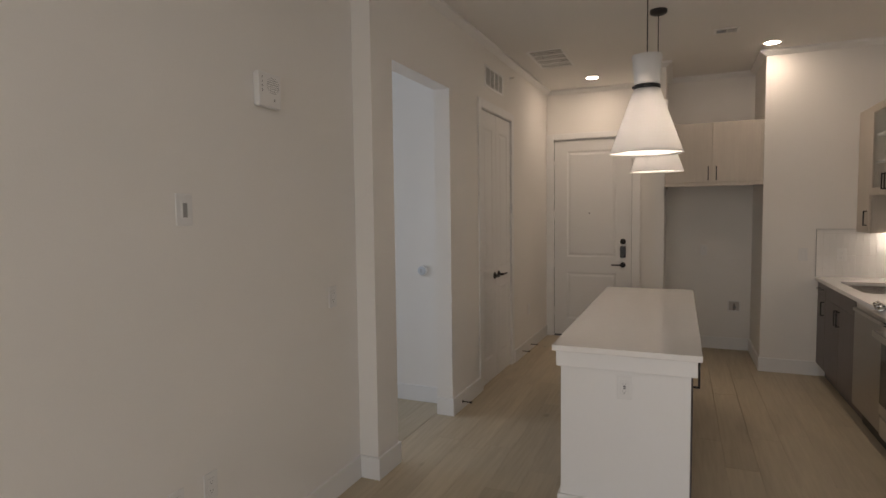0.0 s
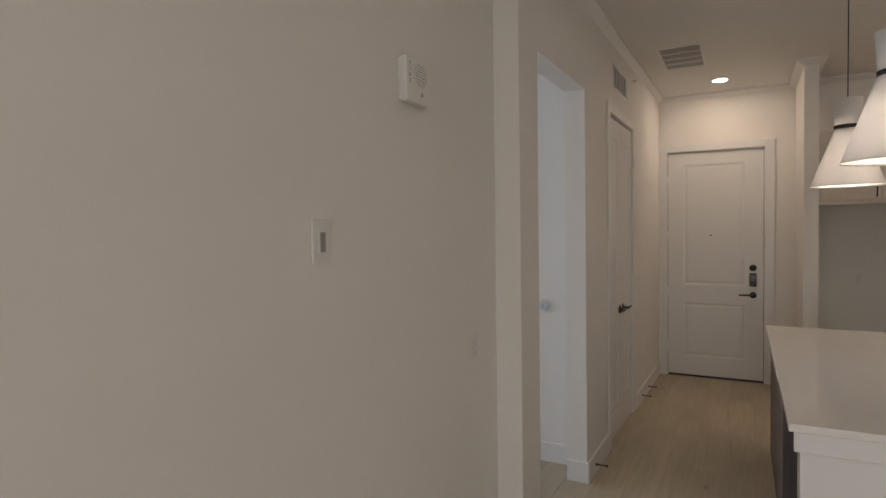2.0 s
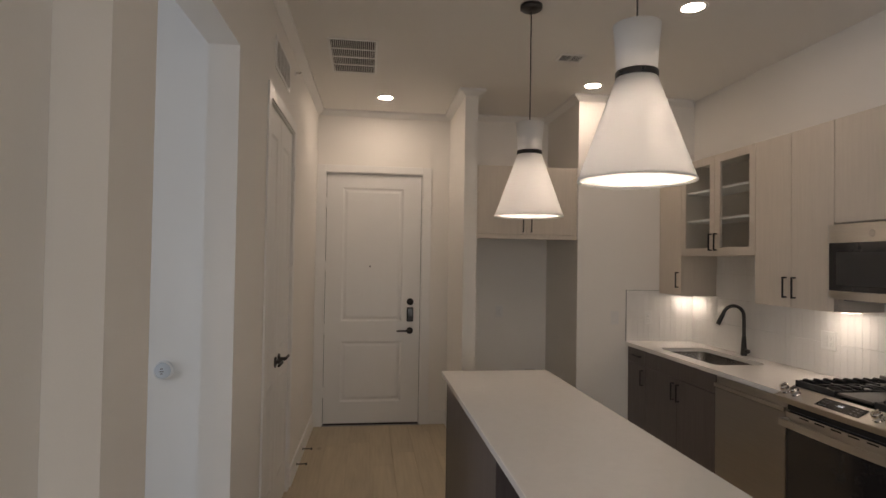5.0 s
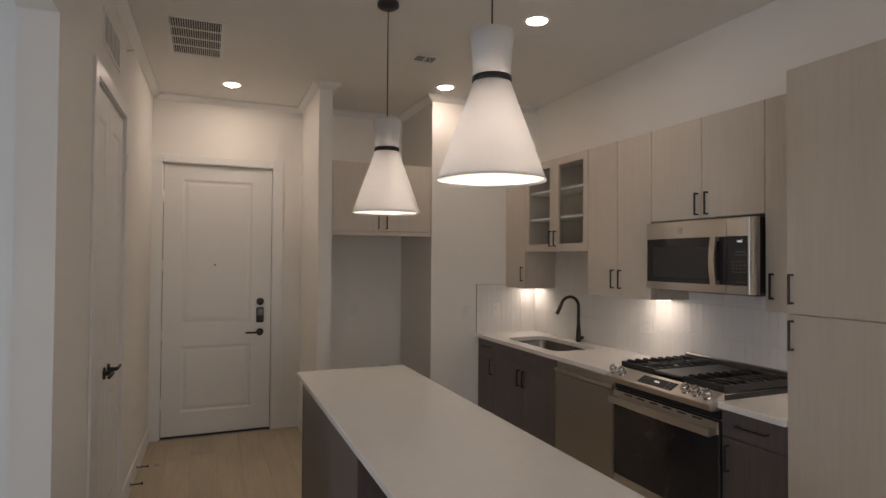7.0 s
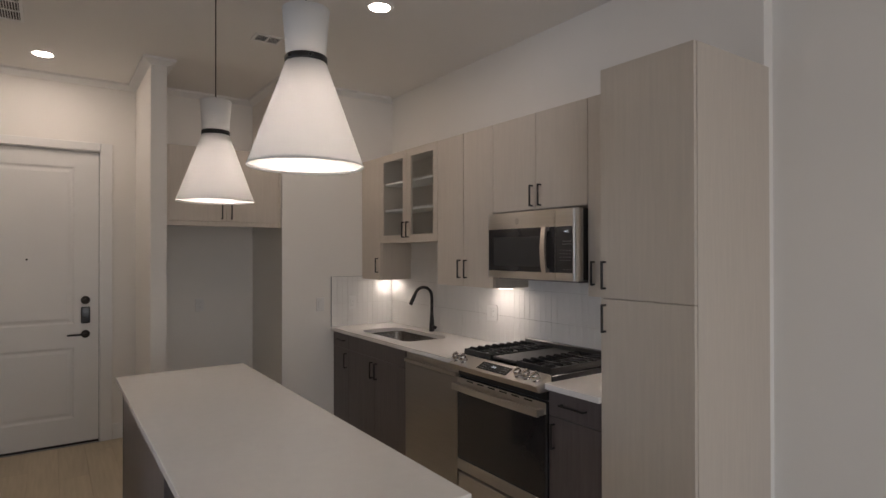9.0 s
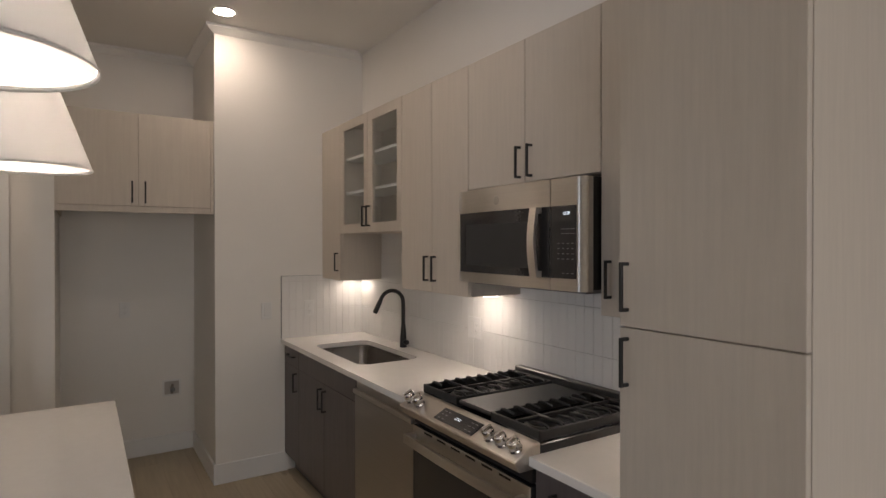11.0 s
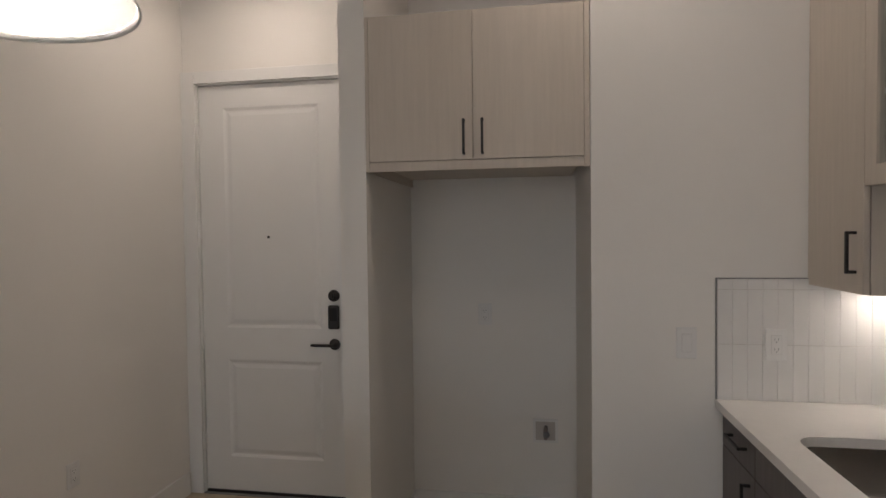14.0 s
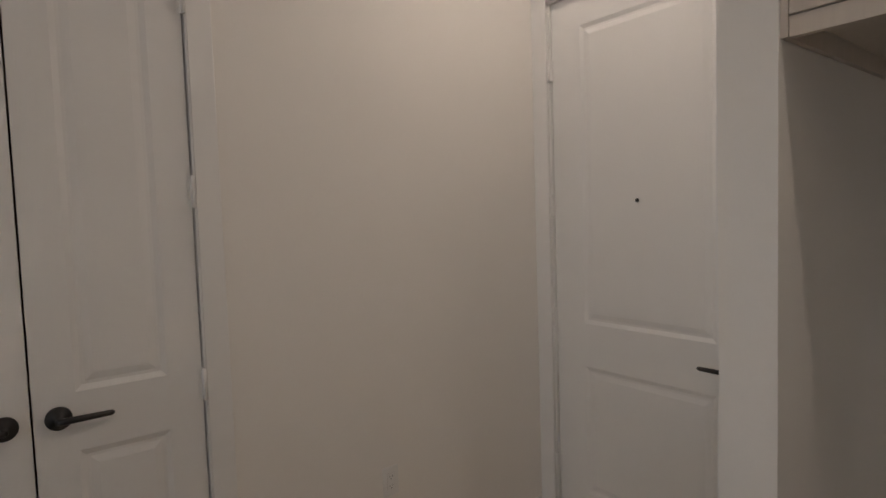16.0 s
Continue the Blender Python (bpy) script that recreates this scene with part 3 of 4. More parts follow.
digits(panel, PM @ pose(0.006, 0.004, 0.0036, 0, 0, -90), "12:02", 0.017, DIGIT)
lab = bmesh.new()
for yy in (-0.10, -0.075, 0.075, 0.10):
    for xx in (-0.018, 0.002, 0.020):
        bx(lab, xx - 0.0015, xx + 0.0015, yy - 0.007, yy + 0.007, 0.0031, 0.0034)
tagged(part("key_marks", on(PM, lab), LABEL, panel), kind="stuff")
for yy in (0.345, 0.275, -0.205, -0.272, -0.339):
    kn = lathe(((0.0235, 0), (0.0245, 0.004), (0.0205, 0.007), (0.0205, 0.010), (0.0225, 0.013), (0.0215, 0.034), (0.0195, 0.037), (0.004, 0.037)), 28)
    bx(kn, -0.019, 0.019, -0.0045, 0.0045, 0.036, 0.047, r=0.002)
    part("knob", on(PM @ pose(-0.002, yy, 0.0005), kn), CHROME, c, "chrome burner knob")
top = box(0.9385, 1.462, RY0, RY1, 0.906, 0.943, r=0.003)
part("cooktop", top, ENAMEL, c, "black enamel cooktop")
bm = box(1.4625, 1.502, RY0, RY1, 0.906, 1.000, r=0.004)
part("rear_trim", bm, RING, c, "raised dark steel rear trim")


def grate(ya, yb, n):
    g = bmesh.new()
    xa, xb, z0, z1 = 0.943, 1.452, 0.968, 0.984
    bar = 0.010
    for y in (ya, yb - bar):
        bx(g, xa, xb, y, y + bar, 0.946, z1 - 0.004, r=0.003)
    for x in (xa, xb - bar):
        bx(g, x, x + bar, ya, yb, 0.950, z1 - 0.002, r=0.003)
    mid = (ya + yb) / 2
    for k in range(n):
        x = xa + 0.045 + (xb - xa - 0.09) * k / (n - 1)
        # fingers from both sides, raised ends
        for s, y in ((1, ya), (-1, yb)):
            L = 0.085 if k % 3 != 1 else 0.115
            p = [(x, y + s * 0.004, 0.974), (x, y + s * 0.012, 0.986), (x, y + s * 0.03, 0.988), (x, y + s * L, 0.983)]
            add(g, tube(p, 0.0056, 6))
    bx(g, xa + bar, xb - bar, mid - 0.005, mid + 0.005, 0.970, 0.983, r=0.002)
    for x in (xa + 0.12, xb - 0.13):
        bx(g, x, x + 0.010, ya + bar, yb - bar, 0.970, 0.983, r=0.002)
    for x in (xa + 0.004, xb - 0.016):
        for y in (ya + 0.002, yb - 0.014):
            bx(g, x, x + 0.012, y, y + 0.012, 0.943, z0)
    return part("grate", g, IRON, c, "black cast-iron burner grate")


grate(RY0 + 0.012, RY0 + 0.272, 8)
grate(RY1 - 0.272, RY1 - 0.012, 8)
gm = box(0.946, 1.448, RY0 + 0.278, RY1 - 0.278, 0.958, 0.974, r=0.006)
part("griddle", gm, GRIDDLE, c, "flat cast-iron centre griddle")
for bxx in (1.08, 1.325):
    for byy in (RY0 + 0.142, RY1 - 0.142):
        bm = lathe(((0.048, 0), (0.050, 0.006), (0.040, 0.010), (0.038, 0.018), (0.030, 0.021), (0.004, 0.021)), 24, pose(bxx, byy, 0.9432))
        part("burner", bm, IRON, c, "round black burner cap")
        part("burner_ring", lathe(((0.052, 0), (0.066, 0), (0.068, 0.004), (0.062, 0.009), (0.054, 0.009)), 28, pose(bxx, byy, 0.9432), True), RING, c, "dull aluminium burner ring")

# microwave
MY0, MY1, MZ0, MZ1, MX = 3.613, 4.368, 1.447, 1.840, 1.118
c = thing("microwave", (BACK, 4.0, MZ0), "stainless steel over-the-range microwave with black window", "microwave")
part("body", box(MX + 0.045, BACK - 0.013, MY0 + 0.004, MY1 - 0.004, MZ0 + 0.006, MZ1), BLACK, c, "black microwave casing")
split = MY0 + 0.152


def bowed(y0, y1, z0, z1, x, depth, n=28):
    """A front plate that bows outward along its width."""
    bm = bmesh.new()
    rows = []
    for i in range(n + 1):
        y = y0 + (y1 - y0) * i / n
        u = (y - MY0) / (MY1 - MY0)
        xx = x - 0.018 * math.sin(math.pi * u) + 0.022 * max(0.0, (0.045 - u) / 0.045) ** 2 + 0.008 * max(0.0, (u - 0.97) / 0.03) ** 2
        rows.append([bm.verts.new(p) for p in ((xx, y, z0), (xx, y, z1), (x + depth, y, z1), (x + depth, y, z0))])
    for a, b in zip(rows, rows[1:]):
        for i in range(4):
            bm.faces.new((a[i], a[(i + 1) % 4], b[(i + 1) % 4], b[i])).smooth = i == 0
    bm.faces.new(rows[0]), bm.faces.new(rows[-1][::-1])
    for e in bm.edges:
        e.smooth = len({f.smooth for f in e.link_faces}) == 1
    return bm


door = part("door", bowed(split + 0.001, MY1, MZ0, MZ1, MX, 0.042), STEELH, c, "bowed steel microwave door")
part("window", bowed(split + 0.002, MY1 - 0.022, MZ0 + 0.043, MZ1 - 0.097, MX - 0.0015, 0.0012), BGLASS, door, "black glass window")
part("window_screen", bowed(split + 0.11, MY1 - 0.075, MZ0 + 0.073, MZ1 - 0.147, MX - 0.0024, 0.0008), mat("window_mesh", (0.035, 0.035, 0.036), 0.30, var=0.1, bump=0), door, "dark perforated window screen")
side = part("control_side", bowed(MY0, split - 0.001, MZ0, MZ1, MX, 0.042), STEELH, c, "steel control side")
keys = part("control_panel", bowed(MY0 + 0.034, split - 0.001, MZ0 + 0.043, MZ1 - 0.097, MX - 0.0015, 0.0012), BGLASS, c, "black touch control panel")
hy = split + 0.058
hb = strip([(MX - 0.036 - 0.014 * math.sin(math.pi * k / 16), hy, MZ0 + 0.043 + 0.252 * k / 16) for k in range(17)], (0.006, 0, 0), (0, 0.018, 0))
for z in (MZ0 + 0.043, MZ0 + 0.273):
    bx(hb, MX - 0.032, MX - 0.013, hy - 0.016, hy + 0.016, z, z + 0.022)
part("handle", hb, STEELH, door, "curved steel bar handle")


def face_x(y):
    """Front of the bowed control glass at y."""
    return MX - 0.0015 - 0.018 * math.sin(math.pi * (y - MY0) / (MY1 - MY0))


digits(keys, pose(face_x(MY0 + 0.080) - 0.0012, MY0 + 0.076, MZ1 - 0.124, 90, 0, -90), "12:02", 0.016, DIGIT)
lab = bmesh.new()
for r, z in enumerate((0.060, 0.110, 0.128, 0.146, 0.164, 0.198, 0.214)):
    for k in range(4):
        y = MY0 + 0.050 + 0.021 * k
        if r in (0, 5, 6) and k == 3:
            continue
        w = 0.009 if r in (5, 6) else 0.005
        bx(lab, face_x(y) - 0.0006, face_x(y) + 0.001, y - w, y + w, MZ0 + z, MZ0 + z + 0.0022)
tagged(part("key_marks", lab, LABEL, keys, "grey printed key marks"), kind="stuff")
bm = lathe(((0.018, 0), (0.018, 0.002), (0.015, 0.0025), (0.003, 0.0025)), 24, pose(MX - 0.0155, 4.07, MZ1 - 0.055, 0, -90, 0))
part("badge", bm, STEEL, door, "round steel badge")
bm = box(MX + 0.06, BACK - 0.05, MY0 + 0.05, MY1 - 0.05, MZ0 - 0.012, MZ0 + 0.005)
part("vent_base", bm, GREYP, c, "grey filter plate underneath")

for o in raised:
    o.location.z += LIFT

# under-cabinet lights
for x0, x1, y0, y1, z, glowing in ((1.365, 1.465, 6.135, 6.205, 1.362, CORNER_M), (1.345, 1.425, 4.46, 4.74, 1.365, STRIP_M), (1.345, 1.425, 3.36, 3.54, 1.365, STRIP_M)):
    c = thing("under_cabinet_light", ((x0 + x1) / 2, (y0 + y1) / 2, z - 0.012), "slim warm light bar under a wall cabinet", "light bar", "under-cabinet lights")
    part("housing", box(x0, x1, y0, y1, z - 0.0095, z - 0.0005, r=0.002), PLASTIC, c)
    part("diffuser", box(x0 + 0.005, x1 - 0.005, y0 + 0.005, y1 - 0.005, z - 0.0115, z - 0.010), glowing, c, "glowing diffuser strip")

# ---- island ----
IX0, IX1, IY0, IY1 = -0.868, -0.178, 2.853, 5.180
solid("island_countertop", box(IX0, IX1, IY0, IY1, 0.885, 0.915, r=0.003, seg=2), QUARTZ, "long white quartz island top", "countertop")
c = thing("kitchen_island", ((IX0 + IX1) / 2, 4.0, 0), "kitchen island with white end wall and dark brown cabinets", "island")
e = part("end_wall", box(-0.830, -0.225, 2.895, 3.00, 0.0, 0.8845), TRIM, c, "white painted end wall")
part("apron", box(-0.850, -0.198, 2.873, 2.894, 0.806, 0.8845, r=0.002), TRIM, c, "white apron board under the top")
bm = box(-0.845, -0.830, 2.885, 3.0, 0.0, 0.14)
bx(bm, -0.845, -0.215, 2.880, 2.8945, 0.0, 0.14, r=0.002)
part("baseboard", bm, TRIM, c, "white baseboard")
part("back_panel", box(-0.52, -0.505, 3.0005, 3.779, 0.0, 0.8845), DARK, c, "dark brown knee-space panel")
part("cabinet_body", box(-0.50, -0.235, 3.0005, 5.12, 0.10, 0.8845), DARK, c)
part("end_panel", box(-0.838, -0.222, 5.121, 5.140, 0.0, 0.8845, r=0.001), DARK, c, "dark brown end panel")
part("side_cabinet", box(-0.836, -0.505, 3.78, 5.12, 0.0, 0.8845, r=0.001), DARK, c, "flush dark brown side panel")
part("toe_kick", box(-0.50, -0.30, 3.001, 5.12, 0.0, 0.0995), DARK, c)
w = (5.12 - 3.002) / 4
for k in range(4):
    ya, yb = 3.002 + k * w, 3.002 + (k + 1) * w
    d = part("door", box(-0.234, -0.214, ya + 0.002, yb - 0.002, 0.102, 0.878, r=0.0015), DARK, c)
    hy = yb - 0.04 if k % 2 else ya + 0.04
    bar_handle(d, (-0.214, hy, 0.775), "z", out=(1, 0, 0))

# ---- fridge nook cabinet ----
c = thing("wall_cabinet", (0, 6.7, 1.80), "pale oak two-door cabinet over the empty fridge nook", "wall cabinet")
part("body", box(-0.425, 0.425, 6.325, 7.128, 1.8545, 2.435), OAK, c)
part("side_filler", box(-0.438, -0.4255, 6.305, 6.345, 1.813, 2.435), OAK, c)
part("side_filler", box(0.4255, 0.445, 6.305, 6.345, 1.813, 2.435), OAK, c)
part("bottom_rail", box(-0.425, 0.425, 6.309, 6.3245, 1.813, 1.8505, r=0.001), OAK, c, "pale oak light rail")
part("bottom_rail", box(-0.437, -0.4255, 6.346, 7.128, 1.813, 1.854), OAK, c)
for a, b, hx in ((-0.424, -0.003, -0.037), (-0.001, 0.424, 0.036)):
    d = part("door", box(a, b, 6.3055, 6.3245, 1.8525, 2.435, r=0.001), OAK, c)
    bar_handle(d, (hx, 6.3055, 1.939), "z", 0.128, out=(0, -1, 0))

# ---- doors ----


def panelled(x0, x1, z0, z1, panels, y, t=0.04, groove=0.048, depth=0.0065):
    """A moulded door leaf whose face looks along -y: sunk bevels round raised panels."""
    bm = bmesh.new()
    xs = sorted({x0, x1, *[v for p in panels for v in (p[0], p[1])]})
    zs = sorted({z0, z1, *[v for p in panels for v in (p[2], p[3])]})
    for xa, xb in zip(xs, xs[1:]):
        for za, zb in zip(zs, zs[1:]):
            cx, cz = (xa + xb) / 2, (za + zb) / 2
            if any(p[0] < cx < p[1] and p[2] < cz < p[3] for p in panels):
                continue
            bm.faces.new([bm.verts.new(p) for p in ((xa, y, za), (xb, y, za), (xb, y, zb), (xa, y, zb))])
    for a, b, c0, d0 in panels:
        loops = []
        for k, dy in ((0, 0), (groove * 0.35, depth), (groove * 0.55, depth), (groove, 0.002)):
            loops.append([bm.verts.new(p) for p in ((a + k, y + dy, c0 + k), (b - k, y + dy, c0 + k), (b - k, y + dy, d0 - k), (a + k, y + dy, d0 - k))])
        for u, v in zip(loops, loops[1:]):
            for i in range(4):
                bm.faces.new((u[i], u[(i + 1) % 4], v[(i + 1) % 4], v[i]))
        bm.faces.new(loops[-1])
    bmesh.ops.remove_doubles(bm, verts=bm.verts, dist=1e-5)
    back = [bm.verts.new(p) for p in ((x0, y + t, z0), (x1, y + t, z0), (x1, y + t, z1), (x0, y + t, z1))]
    bm.faces.new(back)
    for axis, val in ((0, x0), (0, x1), (2, z0), (2, z1)):
        lo = [v for v in bm.verts if abs(v.co[axis] - val) < 1e-5 and abs(v.co.y - y) < 1e-5]
        o = 2 - axis
        lo.sort(key=lambda v: v.co[o])
        hi = sorted([v for v in back if abs(v.co[axis] - val) < 1e-5], key=lambda v: v.co[o])
        bm.faces.new(lo + hi[::-1])
    return bm


def lever(parent, m, mirror=1):
    """A round rose and a straight lever, in a frame whose -y looks out of the door."""
    rose = lathe(((0.033, 0), (0.033, 0.006), (0.029, 0.009), (0.012, 0.010), (0.011, 0.045), (0.008, 0.048)), 30, m @ pose(0, 0, 0, 90, 0, 0))
    part("rose", rose, BLACK, parent, "round black rose")
    part("lever", on(m, tube([(0.004 * mirror, -0.043, 0), (-0.02 * mirror, -0.045, 0), (-0.125 * mirror, -0.045, 0), (-0.129 * mirror, -0.043, 0)], 0.0085, 12, (0.0085, 0.0095, 0.0080, 0.006))), BLACK, parent, "black straight lever")


def hinge(parent, m):
    bm = box(-0.014, 0.012, -0.0015, 0.001, -0.05, 0.05)
    bx(bm, -0.006, 0.006, -0.016, -0.0015, -0.05, 0.05)
    add(bm, tube([(0, -0.0175, -0.05), (0, -0.0175, 0.05)], 0.0065, 10))
    part("hinge", on(m, bm), TRIM, parent, "painted white hinge")


DX0, DX1, DY = -1.752, -0.826, 7.213
c = thing("door_1", ((DX0 + DX1) / 2, DY, 0), "tall white moulded entry door, closed", "door", kind="structure")
pn = [(DX0 + 0.155, DX1 - 0.175, 1.010, 2.320), (DX0 + 0.155, DX1 - 0.175, 0.225, 0.815)]
leaf = part("leaf", panelled(DX0, DX1, 0.020, 2.453, pn, DY), DOORP, c)
part("door_sweep", box(DX0 + 0.002, DX1 - 0.002, DY - 0.008, DY + 0.03, 0.004, 0.0195), BLACK, c, "dark rubber door sweep")
part("threshold", box(DX0 - 0.02, DX1 + 0.02, DY - 0.03, DY + 0.10, 0.0, 0.0035), GREYP, c, "grey metal threshold")
bm = lathe(((0.008, 0), (0.008, 0.003), (0.005, 0.004), (0.002, 0.002)), 16, pose(-1.322, DY, 1.55, 90, 0, 0))
part("peephole", bm, BLACK, c, "small dark peephole")
bm = lathe(((0.034, 0), (0.034, 0.010), (0.030, 0.014), (0.010, 0.015), (0.009, 0.018)), 30, pose(-0.922, DY - 0.0005, 1.205, 90, 0, 0))
bx(bm, -0.926, -0.918, DY - 0.036, DY - 0.015, 1.190, 1.220, r=0.003)
part("deadbolt", bm, BLACK, c, "round black deadbolt turn")
k = part("keypad", box(-0.955, -0.889, DY - 0.026, DY - 0.0005, 1.010, 1.150, r=0.010, seg=3), BLACK, c, "black electronic lock box")
part("keypad_screen", box(-0.945, -0.899, DY - 0.0275, DY - 0.0262, 1.06, 1.135, r=0.0005), BGLASS, k)
lever(c, pose(-0.922, DY - 0.0005, 0.920), 1)
for z in (2.16, 1.545, 0.93, 0.32):
    hinge(c, pose(DX0 - 0.004, DY - 0.002, z))
bm = box(DX0 - 0.022, DX0 - 0.004, 7.2005, 7.30, 0, 2.478)
bx(bm, DX1 + 0.004, DX1 + 0.022, 7.2005, 7.30, 0, 2.478)
bx(bm, DX0 - 0.004, DX1 + 0.004, 7.2005, 7.30, 2.458, 2.478)
bx(bm, DX0 - 0.004, DX1 + 0.004, 7.258, 7.30, 2.43, 2.458)
part("jamb", bm, TRIM, c)
# black strips beside the leaf paint the shade in the door gap
bm = box(DX0 - 0.0039, DX0 - 0.0003, DY + 0.006, DY + 0.03, 0.02, 2.4555)
bx(bm, DX1 + 0.0003, DX1 + 0.0039, DY + 0.006, DY + 0.03, 0.02, 2.4555)
part("weatherstrip", bm, BLACK, c, "black strip that paints the dark of the door gap")
bm = box(-1.848, DX0 - 0.010, 7.180, 7.1998, 0.0, 2.535, r=0.002)
bx(bm, DX1 + 0.010, -0.728, 7.180, 7.1998, 0.0, 2.535, r=0.002)
bx(bm, DX0 - 0.0095, DX1 + 0.0095, 7.180, 7.1998, 2.464, 2.535, r=0.002)
part("casing", bm, TRIM, c, "flat white door casing")

# closet double doors, in the frame of the corridor wall: local -y of a leaf turns to the room
c = thing("door_2", tuple(LW @ Vector((0, (D0 + D1) / 2, 0))), "pair of narrow white moulded closet doors, closed", "door", kind="structure")
RM = LW @ pose(0, 0, 0, 0, 0, 90)     # x runs along the wall, -y out into the room
mid = (D0 + D1) / 2
for a, b, sgn in ((D0, mid - 0.0028, 1), (mid + 0.0028, D1, -1)):
    m0 = (a + b) / 2
    pn = [(a + 0.10, b - 0.10, 1.050, 2.330), (a + 0.10, b - 0.10, 0.225, 0.880)]
    part("leaf", on(RM, panelled(a, b, 0.012, DH, pn, 0.014)), DOORP, c)
    hx = b - 0.058 if sgn > 0 else a + 0.058
    lever(c, RM @ pose(hx, 0.0135, 0.984), sgn)
    ex = a - 0.003 if sgn > 0 else b + 0.003
    for z in (2.21, 1.615, 1.005, 0.33):
        hinge(c, RM @ pose(ex, 0.012, z))
bm = box(D0 - 0.0195, D0 - 0.005, 0.001, 0.11, 0, DH + 0.0195)
bx(bm, D1 + 0.005, D1 + 0.0195, 0.001, 0.11, 0, DH + 0.0195)
bx(bm, D0 - 0.005, D1 + 0.005, 0.001, 0.11, DH + 0.005, DH + 0.0195)
part("jamb", on(RM, bm), TRIM, c)
bm = box(D0 - 0.085, D0 - 0.010, -0.012, -0.0003, 0, DH + 0.085, r=0.004, seg=2)
bx(bm, D1 + 0.010, D1 + 0.085, -0.005, -0.0003, 0, DH + 0.085, r=0.002, seg=2)
bx(bm, D0 - 0.0095, D1 + 0.0095, -0.012, -0.0003, DH + 0.010, DH + 0.085, r=0.004, seg=2)
part("casing", on(RM, bm), TRIM, c, "flat white door casing")

# ---- lamps ----


def pendant(x, y, dz):
    c = thing("pendant_lamp", (x, y, 1.875 + dz), "white fabric cone pendant lamp with black collar, lit", "pendant lamp", "pendants over the island")
    t = 0.0015
    lo = [(0.192, 1.865), (0.1915, 1.868), (0.067, 2.214)]
    bm = lathe([(r, z) for r, z in lo] + [(r - t, z) for r, z in lo[::-1]], 64, pose(x, y, dz), True)
    part("shade", bm, SHADE, c, "white fabric lower cone")
    part("rim", lathe(((0.1925, 1.8628), (0.1935, 1.866), (0.1925, 1.8692), (0.191, 1.866)), 64, pose(x, y, dz), True), TRIM, c, "thin white rim")
    part("diffuser", lathe(((0.1870, 1.8720), (0.1870, 1.8732), (0.001, 1.8732), (0.001, 1.8720)), 64, pose(x, y, dz), True), DIFFUSE, c, "white translucent bottom diffuser")
    up = [(0.0665, 2.232), (0.0700, 2.30), (0.0785, 2.392)]
    part("upper_shade", lathe([(r, z) for r, z in up] + [(r - t, z) for r, z in up[::-1]], 48, pose(x, y, dz), True), SHADE, c, "white flared top shade")
    part("collar", lathe(((0.0690, 2.212), (0.0705, 2.214), (0.0705, 2.232), (0.0690, 2.234), (0.0668, 2.234), (0.0668, 2.212)), 48, pose(x, y, dz), True), BLACK, c, "black metal collar")
    for a in (200, 260):
        q = pose(x, y, 2.223 + dz, 0, 0, a) @ pose(0.0705, 0, 0, 0, 90, 0)
        part("screw", lathe(((0.006, 0), (0.006, 0.007), (0.004, 0.009), (0.001, 0.009)), 14, q), BLACK, c)
    # unseen disc added in the neck, sized to hold back light towards the ceiling
    part("cap", lathe(((0.052, 2.222), (0.052, 2.226), (0.02, 2.227), (0.02, 2.222)), 32, pose(x, y, dz), True), PLASTIC, c)
    for a in (0, 120, 240):
        part("carrier_arm", on(pose(x, y, dz, 0, 0, a), box(0.0525, 0.0655, -0.002, 0.002, 2.2225, 2.2255)), PLASTIC, c)
    part("socket", lathe(((0.019, 2.130), (0.021, 2.135), (0.021, 2.215), (0.012, 2.221)), 24, pose(x, y, dz)), PLASTIC, c, "white lamp socket")
    part("bulb", lathe(((0.004, 2.030), (0.020, 2.034), (0.030, 2.050), (0.031, 2.068), (0.024, 2.090), (0.015, 2.110), (0.013, 2.129)), 24, pose(x, y, dz)), BULB_M, c, "glowing bulb")
    part("cord", tube([(x, y, 2.228 + dz), (x, y, 3.046)], 0.0032, 8), BLACK, c, "thin black cord")
    part("canopy", lathe(((0.020, 3.030), (0.052, 3.040), (0.062, 3.048), (0.062, 3.069)), 40, pose(x, y, 0)), BLACK, c, "black round ceiling canopy")


pendant(-0.461, 3.394, 0.027)
pendant(-0.455, 4.685, 0.007)
for x, y, glowing in ((-1.215, 6.665, ENTRY_M), (0.455, 6.005, CAN_M), (0.448, 4.555, CAN_M)):
    c = thing("recessed_downlight", (x, y, CEIL), "round recessed ceiling downlight, lit", "downlight", "ceiling downlights")
    part("trim_ring", lathe(((0.062, CEIL - 0.0008), (0.063, CEIL - 0.004), (0.080, CEIL - 0.003), (0.082, CEIL - 0.0008)), 40, pose(x, y, 0), True), TRIM, c, "white trim ring")
    part("lens", lathe(((0.061, CEIL - 0.0005), (0.061, CEIL - 0.0025), (0.050, CEIL - 0.003), (0.001, CEIL - 0.003)), 40, pose(x, y, 0)), glowing, c, "glowing lens")

# ---- trim ----


def skirting(name_bm, x0, y0, x1, y1, nx, ny, h=0.135, t=0.015):
    """A baseboard strip along a wall face from one point to another; (nx, ny) points into the room."""
    xs, ys = sorted((x0, x1)), sorted((y0, y1))
    if nx:
        bx(name_bm, min(x0, x0 + nx * t), max(x0, x0 + nx * t), ys[0], ys[1], 0, h, r=0.002)
    else:
        bx(name_bm, xs[0], xs[1], min(y0, y0 + ny * t), max(y0, y0 + ny * t), 0, h, r=0.002)
    return name_bm


